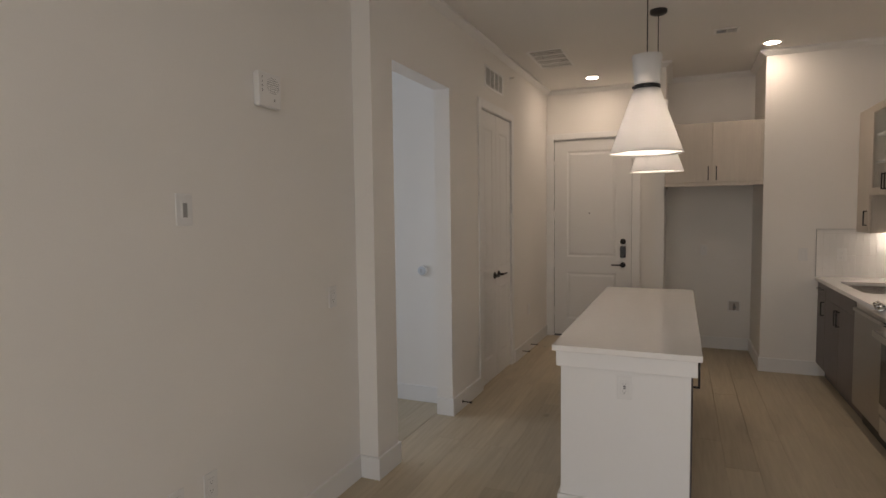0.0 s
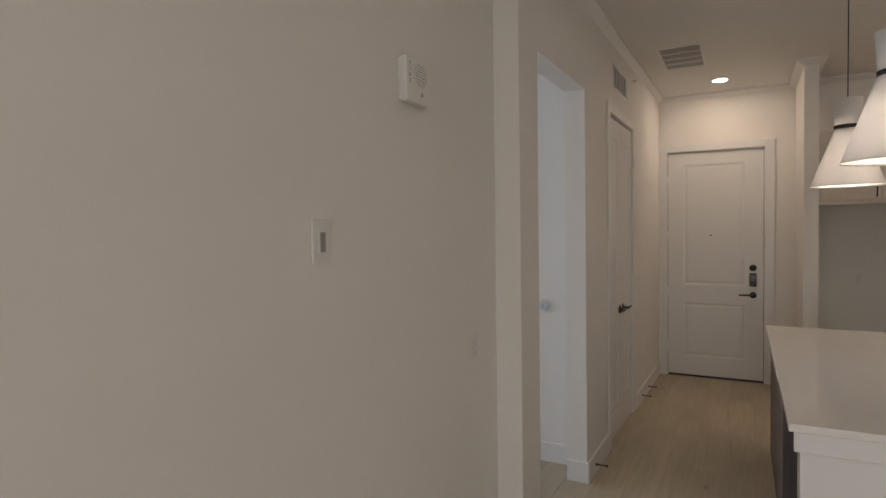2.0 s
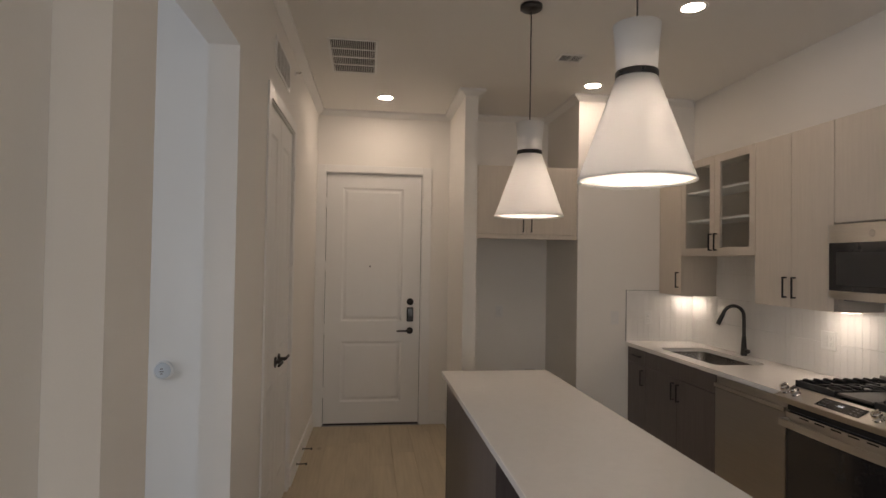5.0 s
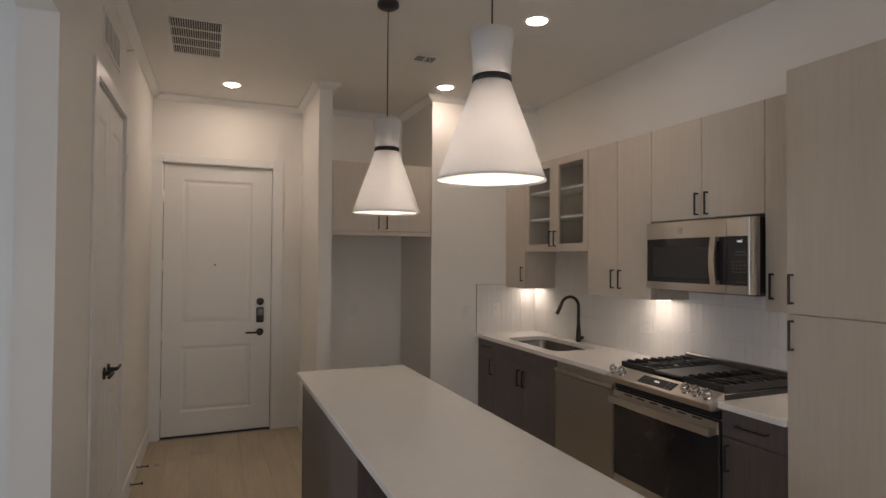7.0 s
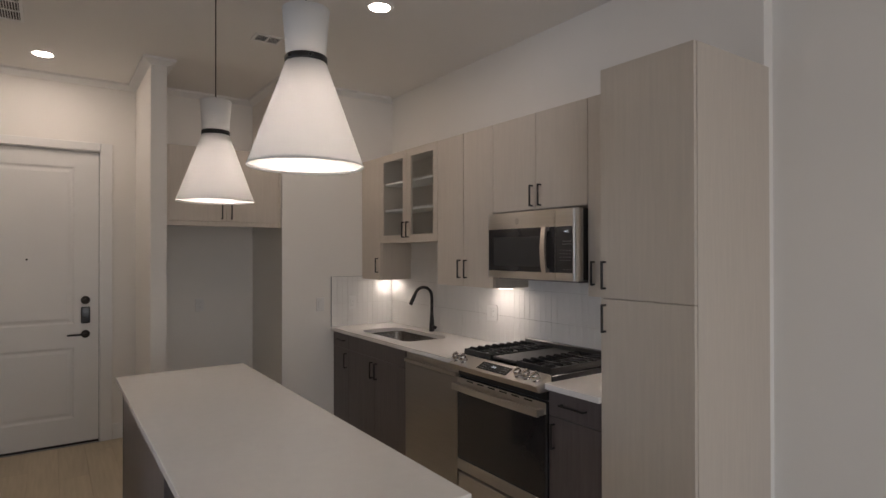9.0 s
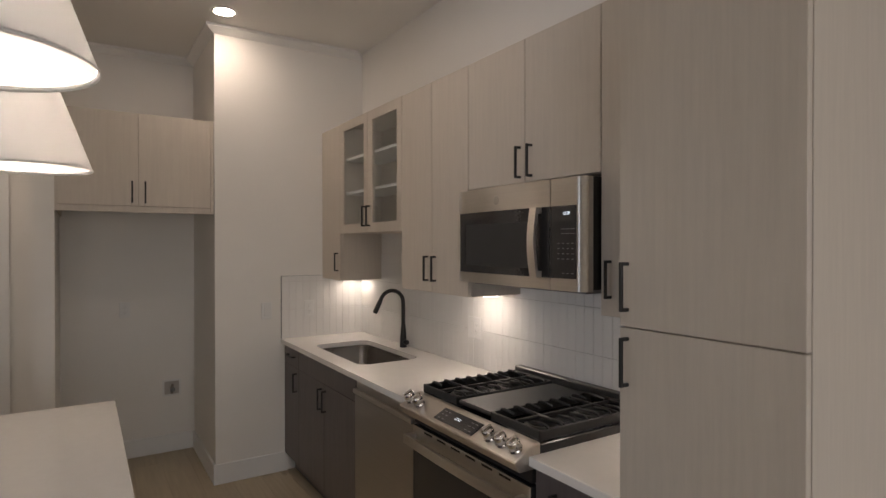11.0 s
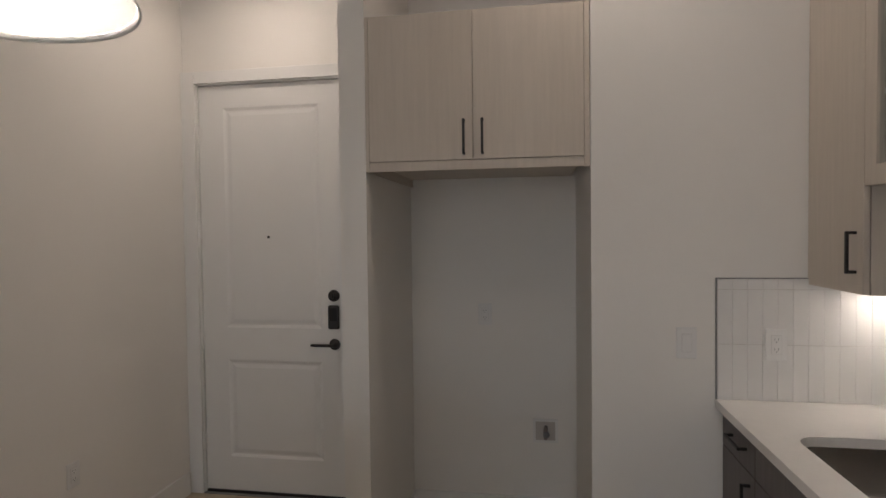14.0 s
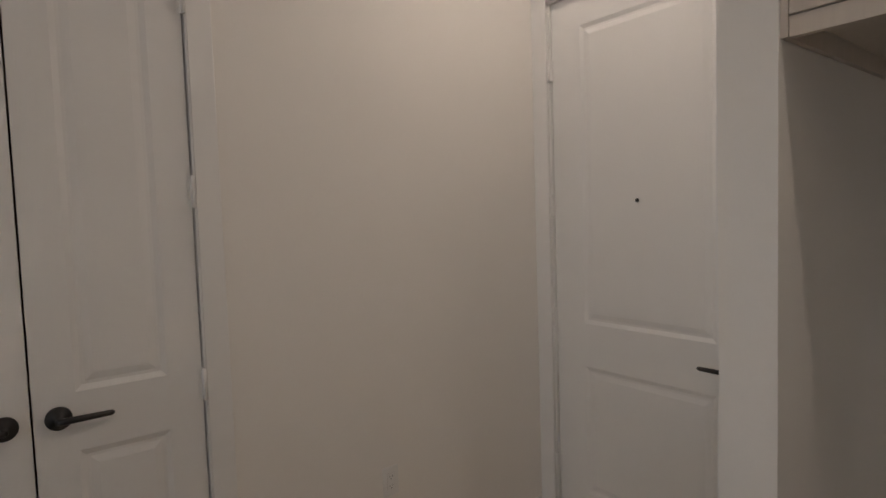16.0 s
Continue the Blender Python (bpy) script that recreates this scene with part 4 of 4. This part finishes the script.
def board(*a, m=None):
    bm = skirting(bmesh.new(), *a)
    if m is not None:
        on(m, bm)
    setting("baseboard", bm, TRIM, "tall flat white baseboard", "baseboard")


board(-2.04, -4.1, -2.04, 2.914, 1, 0)
board(-2.04, 2.93, -1.901, 2.93, 0, -1)
board(0, 2.915, 0, O0, 1, 0, m=LW)
board(0, O1, 0, D0 - 0.086, 1, 0, m=LW)
board(0, D1 + 0.086, 0, 7.164, 1, 0, m=LW)
board(-0.128, O1, 0.014, O1, 0, -1, m=LW)
board(-0.128, O0, 0.014, O0, 0, 1, m=LW)
board(-5.4, 4.30, -2.03, 4.30, 0, -1)
board(-0.727, 7.2, -0.565, 7.2, 0, -1)
board(-0.549, 6.286, -0.549, 7.2, -1, 0)
board(-0.549, 6.30, -0.424, 6.30, 0, -1)
board(-0.439, 6.3, -0.439, 7.114, 1, 0)
board(-0.439, 7.13, 0.446, 7.13, 0, -1)
board(0.446, 6.265, 0.446, 7.114, -1, 0)
board(0.446, FRONT, 0.93, FRONT, 0, -1)
board(1.60, -4.1, 1.60, 2.84, -1, 0)


# ---- ceiling trim ----


def crown(x0, y0, x1, y1, nx, ny, m=None, e0=0.0, e1=0.0):
    """A small cove strip between wall and ceiling; e0, e1 lengthen the lip at outer corners (+) or shorten it at inner ones (-)."""
    d = Vector((x1 - x0, y1 - y0, 0)).normalized()
    prof = ((0.0004, 3.018), (0.050, 3.046), (0.058, 3.050), (0.058, 3.0695), (0.0004, 3.0695))
    bm = bmesh.new()
    ends = []
    for px, py, s in ((x0, y0, -e0), (x1, y1, e1)):
        ends.append([bm.verts.new((px + nx * o + d.x * s * o / 0.058, py + ny * o + d.y * s * o / 0.058, z)) for o, z in prof])
    a, b = ends
    for i in range(5):
        bm.faces.new((a[i], a[(i + 1) % 5], b[(i + 1) % 5], b[i]))
    bm.faces.new(a), bm.faces.new(b[::-1])
    if m is not None:
        on(m, bm)
    setting("trim", bm, TRIM, "small white cove trim under the ceiling", "trim")


K = 0.0578
crown(0, 2.93, 0, 7.2, 1, 0, LW, 0, -K)
crown(-1.83, 7.2, -0.549, 7.2, 0, -1, None, -K + 0.015, -K)
crown(-0.549, 7.2, -0.549, 6.30, -1, 0, None, -K, K)
crown(-0.549, 6.30, -0.439, 6.30, 0, -1, None, K, K)
crown(-0.439, 6.30, -0.439, 7.13, 1, 0, None, K, -K)
crown(-0.439, 7.13, 0.446, 7.13, 0, -1, None, -K, -K)
crown(0.446, 7.13, 0.446, FRONT, -1, 0, None, -K, K)
crown(0.446, FRONT, BACK, FRONT, 0, -1, None, K, -K)

# ---- wall plates and devices: local x along the wall, z up, -y out of it ----


def west(y, z):
    return pose(-2.04, y, z, 0, 0, 90)


def corridor(y, z):
    return LW @ pose(0, y, z, 0, 0, 90)


def wall_plate(name, m, label, category, group="", w=0.072, h=0.117):
    c = thing(name, (0, 0, 0), label, category, group)
    c.matrix_basis = m
    part("plate", on(m, box(-w / 2, w / 2, -0.0065, -0.0004, -h / 2, h / 2, r=0.003, seg=2)), PLASTIC, c)
    for z in (-h * 0.42, h * 0.42):
        part("screw", on(m, lathe(((0.003, 0), (0.003, 0.0008), (0.001, 0.001)), 10, pose(0, -0.0065, z, 90, 0, 0))), PLASTIC, c)
    return c


def socket(c, m, x=0.0):
    """A duplex receptacle: two faces, each with two slots and a round hole."""
    # thin sheet behind the receptacle, its grey draws the shaded outline
    part("gap", on(m, box(x - 0.0178, x + 0.0178, -0.0068, -0.0062, -0.0343, 0.0343)), GAP_SHADE, c)
    f = part("receptacle", on(m, box(x - 0.0165, x + 0.0165, -0.0085, -0.0069, -0.033, 0.033, r=0.001)), PLASTIC, c)
    for z in (-0.018, 0.018):
        part("slot", on(m, box(x - 0.0075, x - 0.0055, -0.0088, -0.0086, z - 0.002, z + 0.006)), GREYP, f)
        part("slot", on(m, box(x + 0.0055, x + 0.0075, -0.0088, -0.0086, z - 0.002, z + 0.006)), GREYP, f)
        part("slot", on(m, box(x - 0.002, x + 0.002, -0.0088, -0.0086, z - 0.010, z - 0.006)), GREYP, f)
    return f


def outlet(m, label, group="wall outlets"):
    c = wall_plate("wall_outlet", m, label, "outlet", group)
    socket(c, m)
    return c


def rocker(c, m, x=0.0):
    # the same grey sheet draws the shaded outline of the paddle
    part("gap", on(m, box(x - 0.0178, x + 0.0178, -0.0068, -0.0062, -0.0343, 0.0343)), GAP_SHADE, c)
    b = box(x - 0.0165, x + 0.0165, -0.0095, -0.0069, -0.033, 0.033, r=0.001)
    part("rocker", on(m @ pose(0, 0, 0, 2.0, 0, 0), b), PLASTIC, c, "white rocker paddle")


outlet(west(1.765, 0.478), "white duplex outlet low on the living room wall")
outlet(west(1.595, 0.478), "white duplex outlet low on the living room wall")
outlet(corridor(6.325, 0.476), "white duplex outlet low on the entry wall")
outlet(pose(-0.036, 7.13, 1.120), "white duplex outlet in the fridge nook")
outlet(pose(1.088, FRONT - 0.0108, 1.147), "white duplex outlet on the tiled side wall")
m = pose(-0.521, 2.895, 0.723)
c = outlet(m, "white outlet with charging ports on the island end")
for z in (-0.004, 0.006):
    part("usb_port", on(m, box(-0.006, 0.006, -0.0090, -0.0087, z - 0.0028, z + 0.0028)), INK, c, "dark charging port")
m = pose(0.786, FRONT, 1.146)
c = wall_plate("light_switch", m, "white rocker light switch on the drywall block", "light switch")
rocker(c, m)
outlet(west(2.672, 1.128), "white duplex outlet on the living room wall")
m = pose(SPLASH - 0.0026, 4.781, 1.156, 0, 0, -90)
c = wall_plate("switch_outlet_plate", m, "white two-gang plate with switch and outlet on tile", "outlet", w=0.118)
rocker(c, m, -0.023)
socket(c, m, 0.023)
m = west(1.688, 1.604)
c = wall_plate("wall_dimmer", m, "white wall dimmer with a grey slide window", "dimmer", w=0.078, h=0.124)
f = part("bezel", on(m, box(-0.0165, 0.0165, -0.009, -0.0066, -0.033, 0.033, r=0.001)), PLASTIC, c)
part("slide", on(m, box(-0.0105, 0.0105, -0.0105, -0.0091, -0.029, 0.026, r=0.0005)), mat("grey_window", (0.33, 0.325, 0.315), 0.4, var=0.03, bump=0), f, "grey slide window")

# fire alarm
m = west(2.168, 2.143)
c = thing("fire_alarm", (0, 0, 0), "white square fire alarm sounder with speaker grille", "fire alarm")
c.matrix_basis = m
part("back_box", on(m, box(-0.070, 0.070, -0.012, -0.0004, -0.072, 0.072, r=0.003)), PLASTIC, c)
cv = part("cover", on(m, box(-0.075, 0.075, -0.038, -0.0125, -0.077, 0.077, r=0.006, seg=3)), PLASTIC, c)
gr = bmesh.new()
for i in range(9):
    for j in range(8):
        if (i - 4) ** 2 + (j - 3.5) ** 2 < 19:
            add(gr, lathe(((0.0022, 0), (0.0022, 0.0006)), 8, pose(0.018 + (i - 4) * 0.0095, -0.0381, 0.022 + (j - 3.5) * 0.0095, 90, 0, 0)))
o = part("speaker_holes", on(m, gr), LABEL, cv)
tagged(o, "grid of small speaker holes", kind="stuff")
for k, ch in enumerate("FIRE"):
    cu = bpy.data.curves.new("letter", "FONT")
    cu.body, cu.size, cu.align_x, cu.align_y = ch, 0.017, "CENTER", "CENTER"
    tmp = bpy.data.objects.new("letter", cu)
    me = bpy.data.meshes.new_from_object(tmp)
    bpy.data.objects.remove(tmp)
    b = bmesh.new()
    b.from_mesh(me)
    bpy.data.meshes.remove(me)
    part("letter", on(m @ pose(-0.052, -0.0384, 0.050 - k * 0.019, 90, 0, 0), b), INK, cv)
for z in (-0.038, -0.045):
    part("led", on(m, box(0.022, 0.031, -0.0391, -0.0382, z - 0.002, z + 0.002)), INK, cv, "small dark indicator")

# round thermostat in the hall
m = pose(-2.245, 4.30, 1.105)
c = thing("thermostat", (0, 0, 0), "round white thermostat with a pale display", "thermostat")
c.matrix_basis = m
part("ring", lathe(((0.042, 0.0004), (0.043, 0.010), (0.041, 0.020), (0.036, 0.023), (0.0355, 0.0005)), 40, m @ pose(0, 0, 0, 90, 0, 0), True), PLASTIC, c)
d = part("face", lathe(((0.0350, 0.001), (0.0350, 0.0225), (0.030, 0.024), (0.002, 0.024)), 40, m @ pose(0, 0, 0, 90, 0, 0)), mat("pale_face", (0.62, 0.66, 0.70), 0.15, var=0.03, bump=0), c, "pale glossy face")
for z, w in ((0.008, 0.012), (-0.004, 0.018), (-0.014, 0.010)):
    part("readout", on(m, box(-w / 2 - 0.004, w / 2 - 0.004, -0.0247, -0.0242, z - 0.0025, z + 0.0025)), GREYP, d)

# water supply box in the nook
m = pose(0.282, 7.13, 0.495)
c = thing("water_box", (0, 0, 0), "recessed white water supply box with a dull metal valve", "water box")
c.matrix_basis = m
b = box(-0.066, -0.052, -0.006, -0.0003, -0.064, 0.064, r=0.001)
bx(b, 0.052, 0.066, -0.006, -0.0003, -0.064, 0.064, r=0.001)
bx(b, -0.0515, 0.0515, -0.006, -0.0003, 0.050, 0.064, r=0.001)
bx(b, -0.0515, 0.0515, -0.006, -0.0003, -0.064, -0.050, r=0.001)
part("frame", on(m, b), PLASTIC, c)
part("recess", on(m, box(-0.0515, 0.0515, -0.0015, -0.0006, -0.0495, 0.0495)), mat("box_plastic", (0.54, 0.50, 0.47), 0.6, var=0.05, bump=0), c, "grey plastic back of the box")
part("valve", on(m, tube([(0.0, -0.004, -0.045), (0.0, -0.012, -0.020), (0.0, -0.014, 0.005), (0.004, -0.012, 0.030)], 0.010, 12, (0.009, 0.013, 0.012, 0.008))), VALVE, c, "dull metal stop valve")
part("valve_handle", on(m, lathe(((0.016, 0), (0.018, 0.004), (0.015, 0.010), (0.004, 0.011)), 20, pose(0.004, -0.026, -0.012, 90, 0, 0))), GREYP, c, "grey valve handle")

# door stops on the baseboards
for y in (4.24, 6.015, 6.36):
    m = LW @ pose(0.0152, y, 0.062, 0, 0, 90)
    c = thing("door_stop", (0, 0, 0), "dark bronze rod door stop on the baseboard", "door stop", "door stops")
    c.matrix_basis = m
    part("flange", lathe(((0.011, 0), (0.011, 0.003), (0.006, 0.005)), 16, m @ pose(0, 0, 0, 90, 0, 0)), BLACK, c)
    part("rod", on(m, tube([(0, -0.004, 0), (0, -0.066, 0)], 0.0045, 10)), BLACK, c)
    part("tip", on(m, tube([(0, -0.066, 0), (0, -0.078, 0)], 0.009, 12)), BLACK, c, "dark rubber tip")

# sidewall sprinkler
m = corridor(5.63, 2.91)
c = thing("fire_sprinkler", (0, 0, 0), "small sidewall fire sprinkler near the ceiling", "sprinkler")
c.matrix_basis = m
part("escutcheon", lathe(((0.022, 0.0004), (0.021, 0.004), (0.010, 0.006)), 24, m @ pose(0, 0, 0, 90, 0, 0)), PLASTIC, c)
part("head", on(m, tube([(0, -0.005, 0), (0, -0.03, 0), (0, -0.034, 0.004)], 0.007, 12)), CHROME, c)
part("deflector", on(m, box(-0.012, 0.012, -0.046, -0.034, 0.004, 0.0065)), CHROME, c)

# transfer grille over the closet doors
m = corridor(5.125, 2.785)
c = thing("wall_grille", (0, 0, 0), "white louvred wall grille above the closet doors", "grille")
c.matrix_basis = m
b = box(-0.255, -0.235, -0.008, -0.0004, -0.095, 0.095, r=0.001)
bx(b, 0.235, 0.255, -0.008, -0.0004, -0.095, 0.095, r=0.001)
bx(b, -0.2348, 0.2348, -0.008, -0.0004, 0.078, 0.095, r=0.001)
bx(b, -0.2348, 0.2348, -0.008, -0.0004, -0.095, -0.078, r=0.001)
for x in (-0.118, 0, 0.118):
    bx(b, x - 0.006, x + 0.006, -0.0075, -0.0004, -0.0778, 0.0778)
part("frame", on(m, b), TRIM, c)
# no duct is cut here: a flat grey sheet paints its shade
part("backing", on(m, box(-0.234, 0.234, -0.0012, -0.0005, -0.0775, 0.0775)), mat("duct_shade", (0.58, 0.57, 0.55), 0.8, var=0.05, bump=0), c, "grey sheet painted as the shade behind the louvres")
lv = finish("louvre", box(-0.0575, 0.0575, -0.0040, 0.0040, -0.0007, 0.0007), TRIM)
for x in (-0.177, -0.059, 0.059, 0.177):
    for k in range(13):
        o = new("louvre", lv)
        o.parent = c
        o.matrix_basis = pose(x * 0.985, -0.0055, -0.072 + k * 0.012, 38, 0, 0)

# ceiling return grille and supply register
X0, X1, Y0, Y1 = -1.622, -1.322, 5.37, 6.005
c = thing("return_air_grille", ((X0 + X1) / 2, (Y0 + Y1) / 2, CEIL), "white ceiling return grille with four banks of fins", "ceiling grille")
b = box(X0 - 0.02, X0, Y0 - 0.02, Y1 + 0.02, CEIL - 0.007, CEIL - 0.0005, r=0.001)
bx(b, X1, X1 + 0.02, Y0 - 0.02, Y1 + 0.02, CEIL - 0.007, CEIL - 0.0005, r=0.001)
bx(b, X0 + 0.0002, X1 - 0.0002, Y0 - 0.02, Y0, CEIL - 0.007, CEIL - 0.0005, r=0.001)
bx(b, X0 + 0.0002, X1 - 0.0002, Y1, Y1 + 0.02, CEIL - 0.007, CEIL - 0.0005, r=0.001)
bank = (Y1 - Y0) / 4
for k in (1, 2, 3):
    bx(b, X0 + 0.0002, X1 - 0.0002, Y0 + k * bank - 0.007, Y0 + k * bank + 0.007, CEIL - 0.0068, CEIL - 0.0005)
part("frame", b, TRIM, c)
part("backing", box(X0 + 0.0005, X1 - 0.0005, Y0 + 0.0005, Y1 - 0.0005, CEIL - 0.0012, CEIL - 0.0005), mat("dark_sheet", (0.10, 0.095, 0.09), 0.9, var=0.1, bump=0.1), c, "dark sheet behind the fins")
fin = finish("fin", box(-0.0008, 0.0008, -(bank - 0.018) / 2, (bank - 0.018) / 2, -0.0032, 0.0032), TRIM)
for k in range(4):
    for i in range(22):
        o = new("fin", fin)
        o.parent = c
        o.matrix_basis = pose(-0.15 + 0.3 * (i + 0.5) / 22, -0.3175 + bank * (k + 0.5), -0.0052, 0, 40, 0)
X0, X1, Y0, Y1 = -0.045, 0.150, 5.355, 5.505
c = thing("supply_register", ((X0 + X1) / 2, (Y0 + Y1) / 2, CEIL), "small white ceiling supply register", "ceiling register")
b = box(X0, X0 + 0.022, Y0, Y1, CEIL - 0.008, CEIL - 0.0005, r=0.002)
bx(b, X1 - 0.022, X1, Y0, Y1, CEIL - 0.008, CEIL - 0.0005, r=0.002)
bx(b, X0 + 0.0222, X1 - 0.0222, Y0, Y0 + 0.022, CEIL - 0.008, CEIL - 0.0005, r=0.002)
bx(b, X0 + 0.0222, X1 - 0.0222, Y1 - 0.022, Y1, CEIL - 0.008, CEIL - 0.0005, r=0.002)
bx(b, (X0 + X1) / 2 - 0.005, (X0 + X1) / 2 + 0.005, Y0 + 0.0222, Y1 - 0.0222, CEIL - 0.008, CEIL - 0.0005)
part("frame", b, TRIM, c)
# the ceiling is solid: this dark sheet paints the shade inside the duct
part("backing", box(X0 + 0.023, X1 - 0.023, Y0 + 0.023, Y1 - 0.023, CEIL - 0.0012, CEIL - 0.0005), INK, c, "dark sheet painted as the unlit duct")
bl = finish("blade", box(-(X1 - X0) / 2 + 0.024, (X1 - X0) / 2 - 0.024, -0.006, 0.006, -0.0006, 0.0006), TRIM)
for k in range(6):
    o = new("blade", bl)
    o.parent = c
    o.matrix_basis = pose(0, -0.045 + 0.018 * k, -0.0055, 32, 0, 0)

# ---- backsplash tiles ----
JOINTS = (CT + 0.0002, 1.145, 1.345, 1.545, 1.745)
bs = thing("backsplash", (SPLASH, 4.8, 0.915), "white glazed vertical tile backsplash", "backsplash", kind="structure")
g = box(SPLASH + 0.003, BACK - 0.0005, 3.284, FRONT - 0.001, CT + 0.001, 1.76)
bx(g, 0.890, SPLASH + 0.002, FRONT - 0.0075, FRONT - 0.0005, CT + 0.001, 1.383)
part("grout", g, GROUT, bs, "pale grey grout bed")
g = box(0.8868, 0.8898, FRONT - 0.0115, FRONT - 0.0005, CT + 0.001, 1.387)
bx(g, 0.8899, UX - 0.001, FRONT - 0.0115, FRONT - 0.0005, 1.3845, 1.387)
part("edge_trim", g, GREYP, bs, "thin grey metal edge trim")
TW = 0.0508
shapes = {}


def tile(row, along, at, width, top=9.0):
    z0, z1 = JOINTS[row] + 0.0009, min(JOINTS[row + 1] - 0.0009, top)
    key = (row, along, round(width, 4), top)
    if key not in shapes:
        w = width / 2 - 0.0004
        if along == "y":
            bm = box(-0.007, 0.002, -w, w, z0 - 0.915, z1 - 0.915, r=0.0006)
        else:
            bm = box(-w, w, -0.007, 0.002, z0 - 0.915, z1 - 0.915, r=0.0006)
        shapes[key] = finish("tile", bm, TILE)
    ob = new("tile", shapes[key])
    ob.parent = bs
    tilt = random.uniform(-0.35, 0.35)
    if along == "y":
        ob.matrix_basis = pose(0.0045, at - 4.8, 0, 0, 0, tilt)
    else:
        ob.matrix_basis = pose(at - SPLASH, FRONT - 0.0035 - 4.8, 0, 0, 0, tilt)


n = int((FRONT - 0.008 - 3.285) / TW)
for i in range(n + 1):
    y1 = FRONT - 0.0108 - i * TW
    y0 = max(y1 - TW, 3.285)
    if y1 - y0 < 0.01:
        continue
    for row in range(4):
        if row >= 2 and not (5.03 < y1 and y0 < 5.93) and not (row == 2 and 3.6 < y1 and y0 < 4.4):
            continue
        if row == 3 and not (5.03 < y0 and y1 < 5.93):
            continue
        tile(row, "y", (y0 + y1) / 2, y1 - y0)
for i in range(13):
    x0, x1 = 0.892 + i * TW, min(0.892 + (i + 1) * TW, SPLASH - 0.0028)
    if x1 - x0 > 0.003:
        for row in range(3):
            tile(row, "x", (x0 + x1) / 2, x1 - x0, 1.383)

# ---- floor planks ----
floor = bpy.data.objects["floor"]
PW, PL = 0.185, 1.52
pm = {}
x = -2.04
while x < 1.60:
    off = random.uniform(0, PL)
    y = -1.2 - off
    while y < 7.25:
        a, b = max(y, -1.2), min(y + PL, 7.25)
        if b - a > 0.03:
            L = round(b - a, 3)
            if L not in pm:
                pm[L] = finish("plank", box(-PW / 2 + 0.0004, PW / 2 - 0.0004, -L / 2 + 0.0004, L / 2 - 0.0004, -0.008, 0, r=0.0007), PLANK)
            o = new("plank", pm[L])
            o.parent = floor
            o.matrix_basis = pose(x + PW / 2, (a + b) / 2, 0)
        y += PL
    x += PW
bm = bmesh.new()
for k in range(20):
    bx(bm, -2.04 + k * PW + 0.001, -2.04 + (k + 1) * PW - 0.001, -4.1, -1.202, -0.008, 0)
for k in range(19):
    bx(bm, -2.042 - (k + 1) * PW + 0.001, -2.042 - k * PW - 0.001, 1.75, 4.3, -0.008, 0)
o = part("far_planks", bm, PLANK, floor)
tagged(o, kind="stuff")
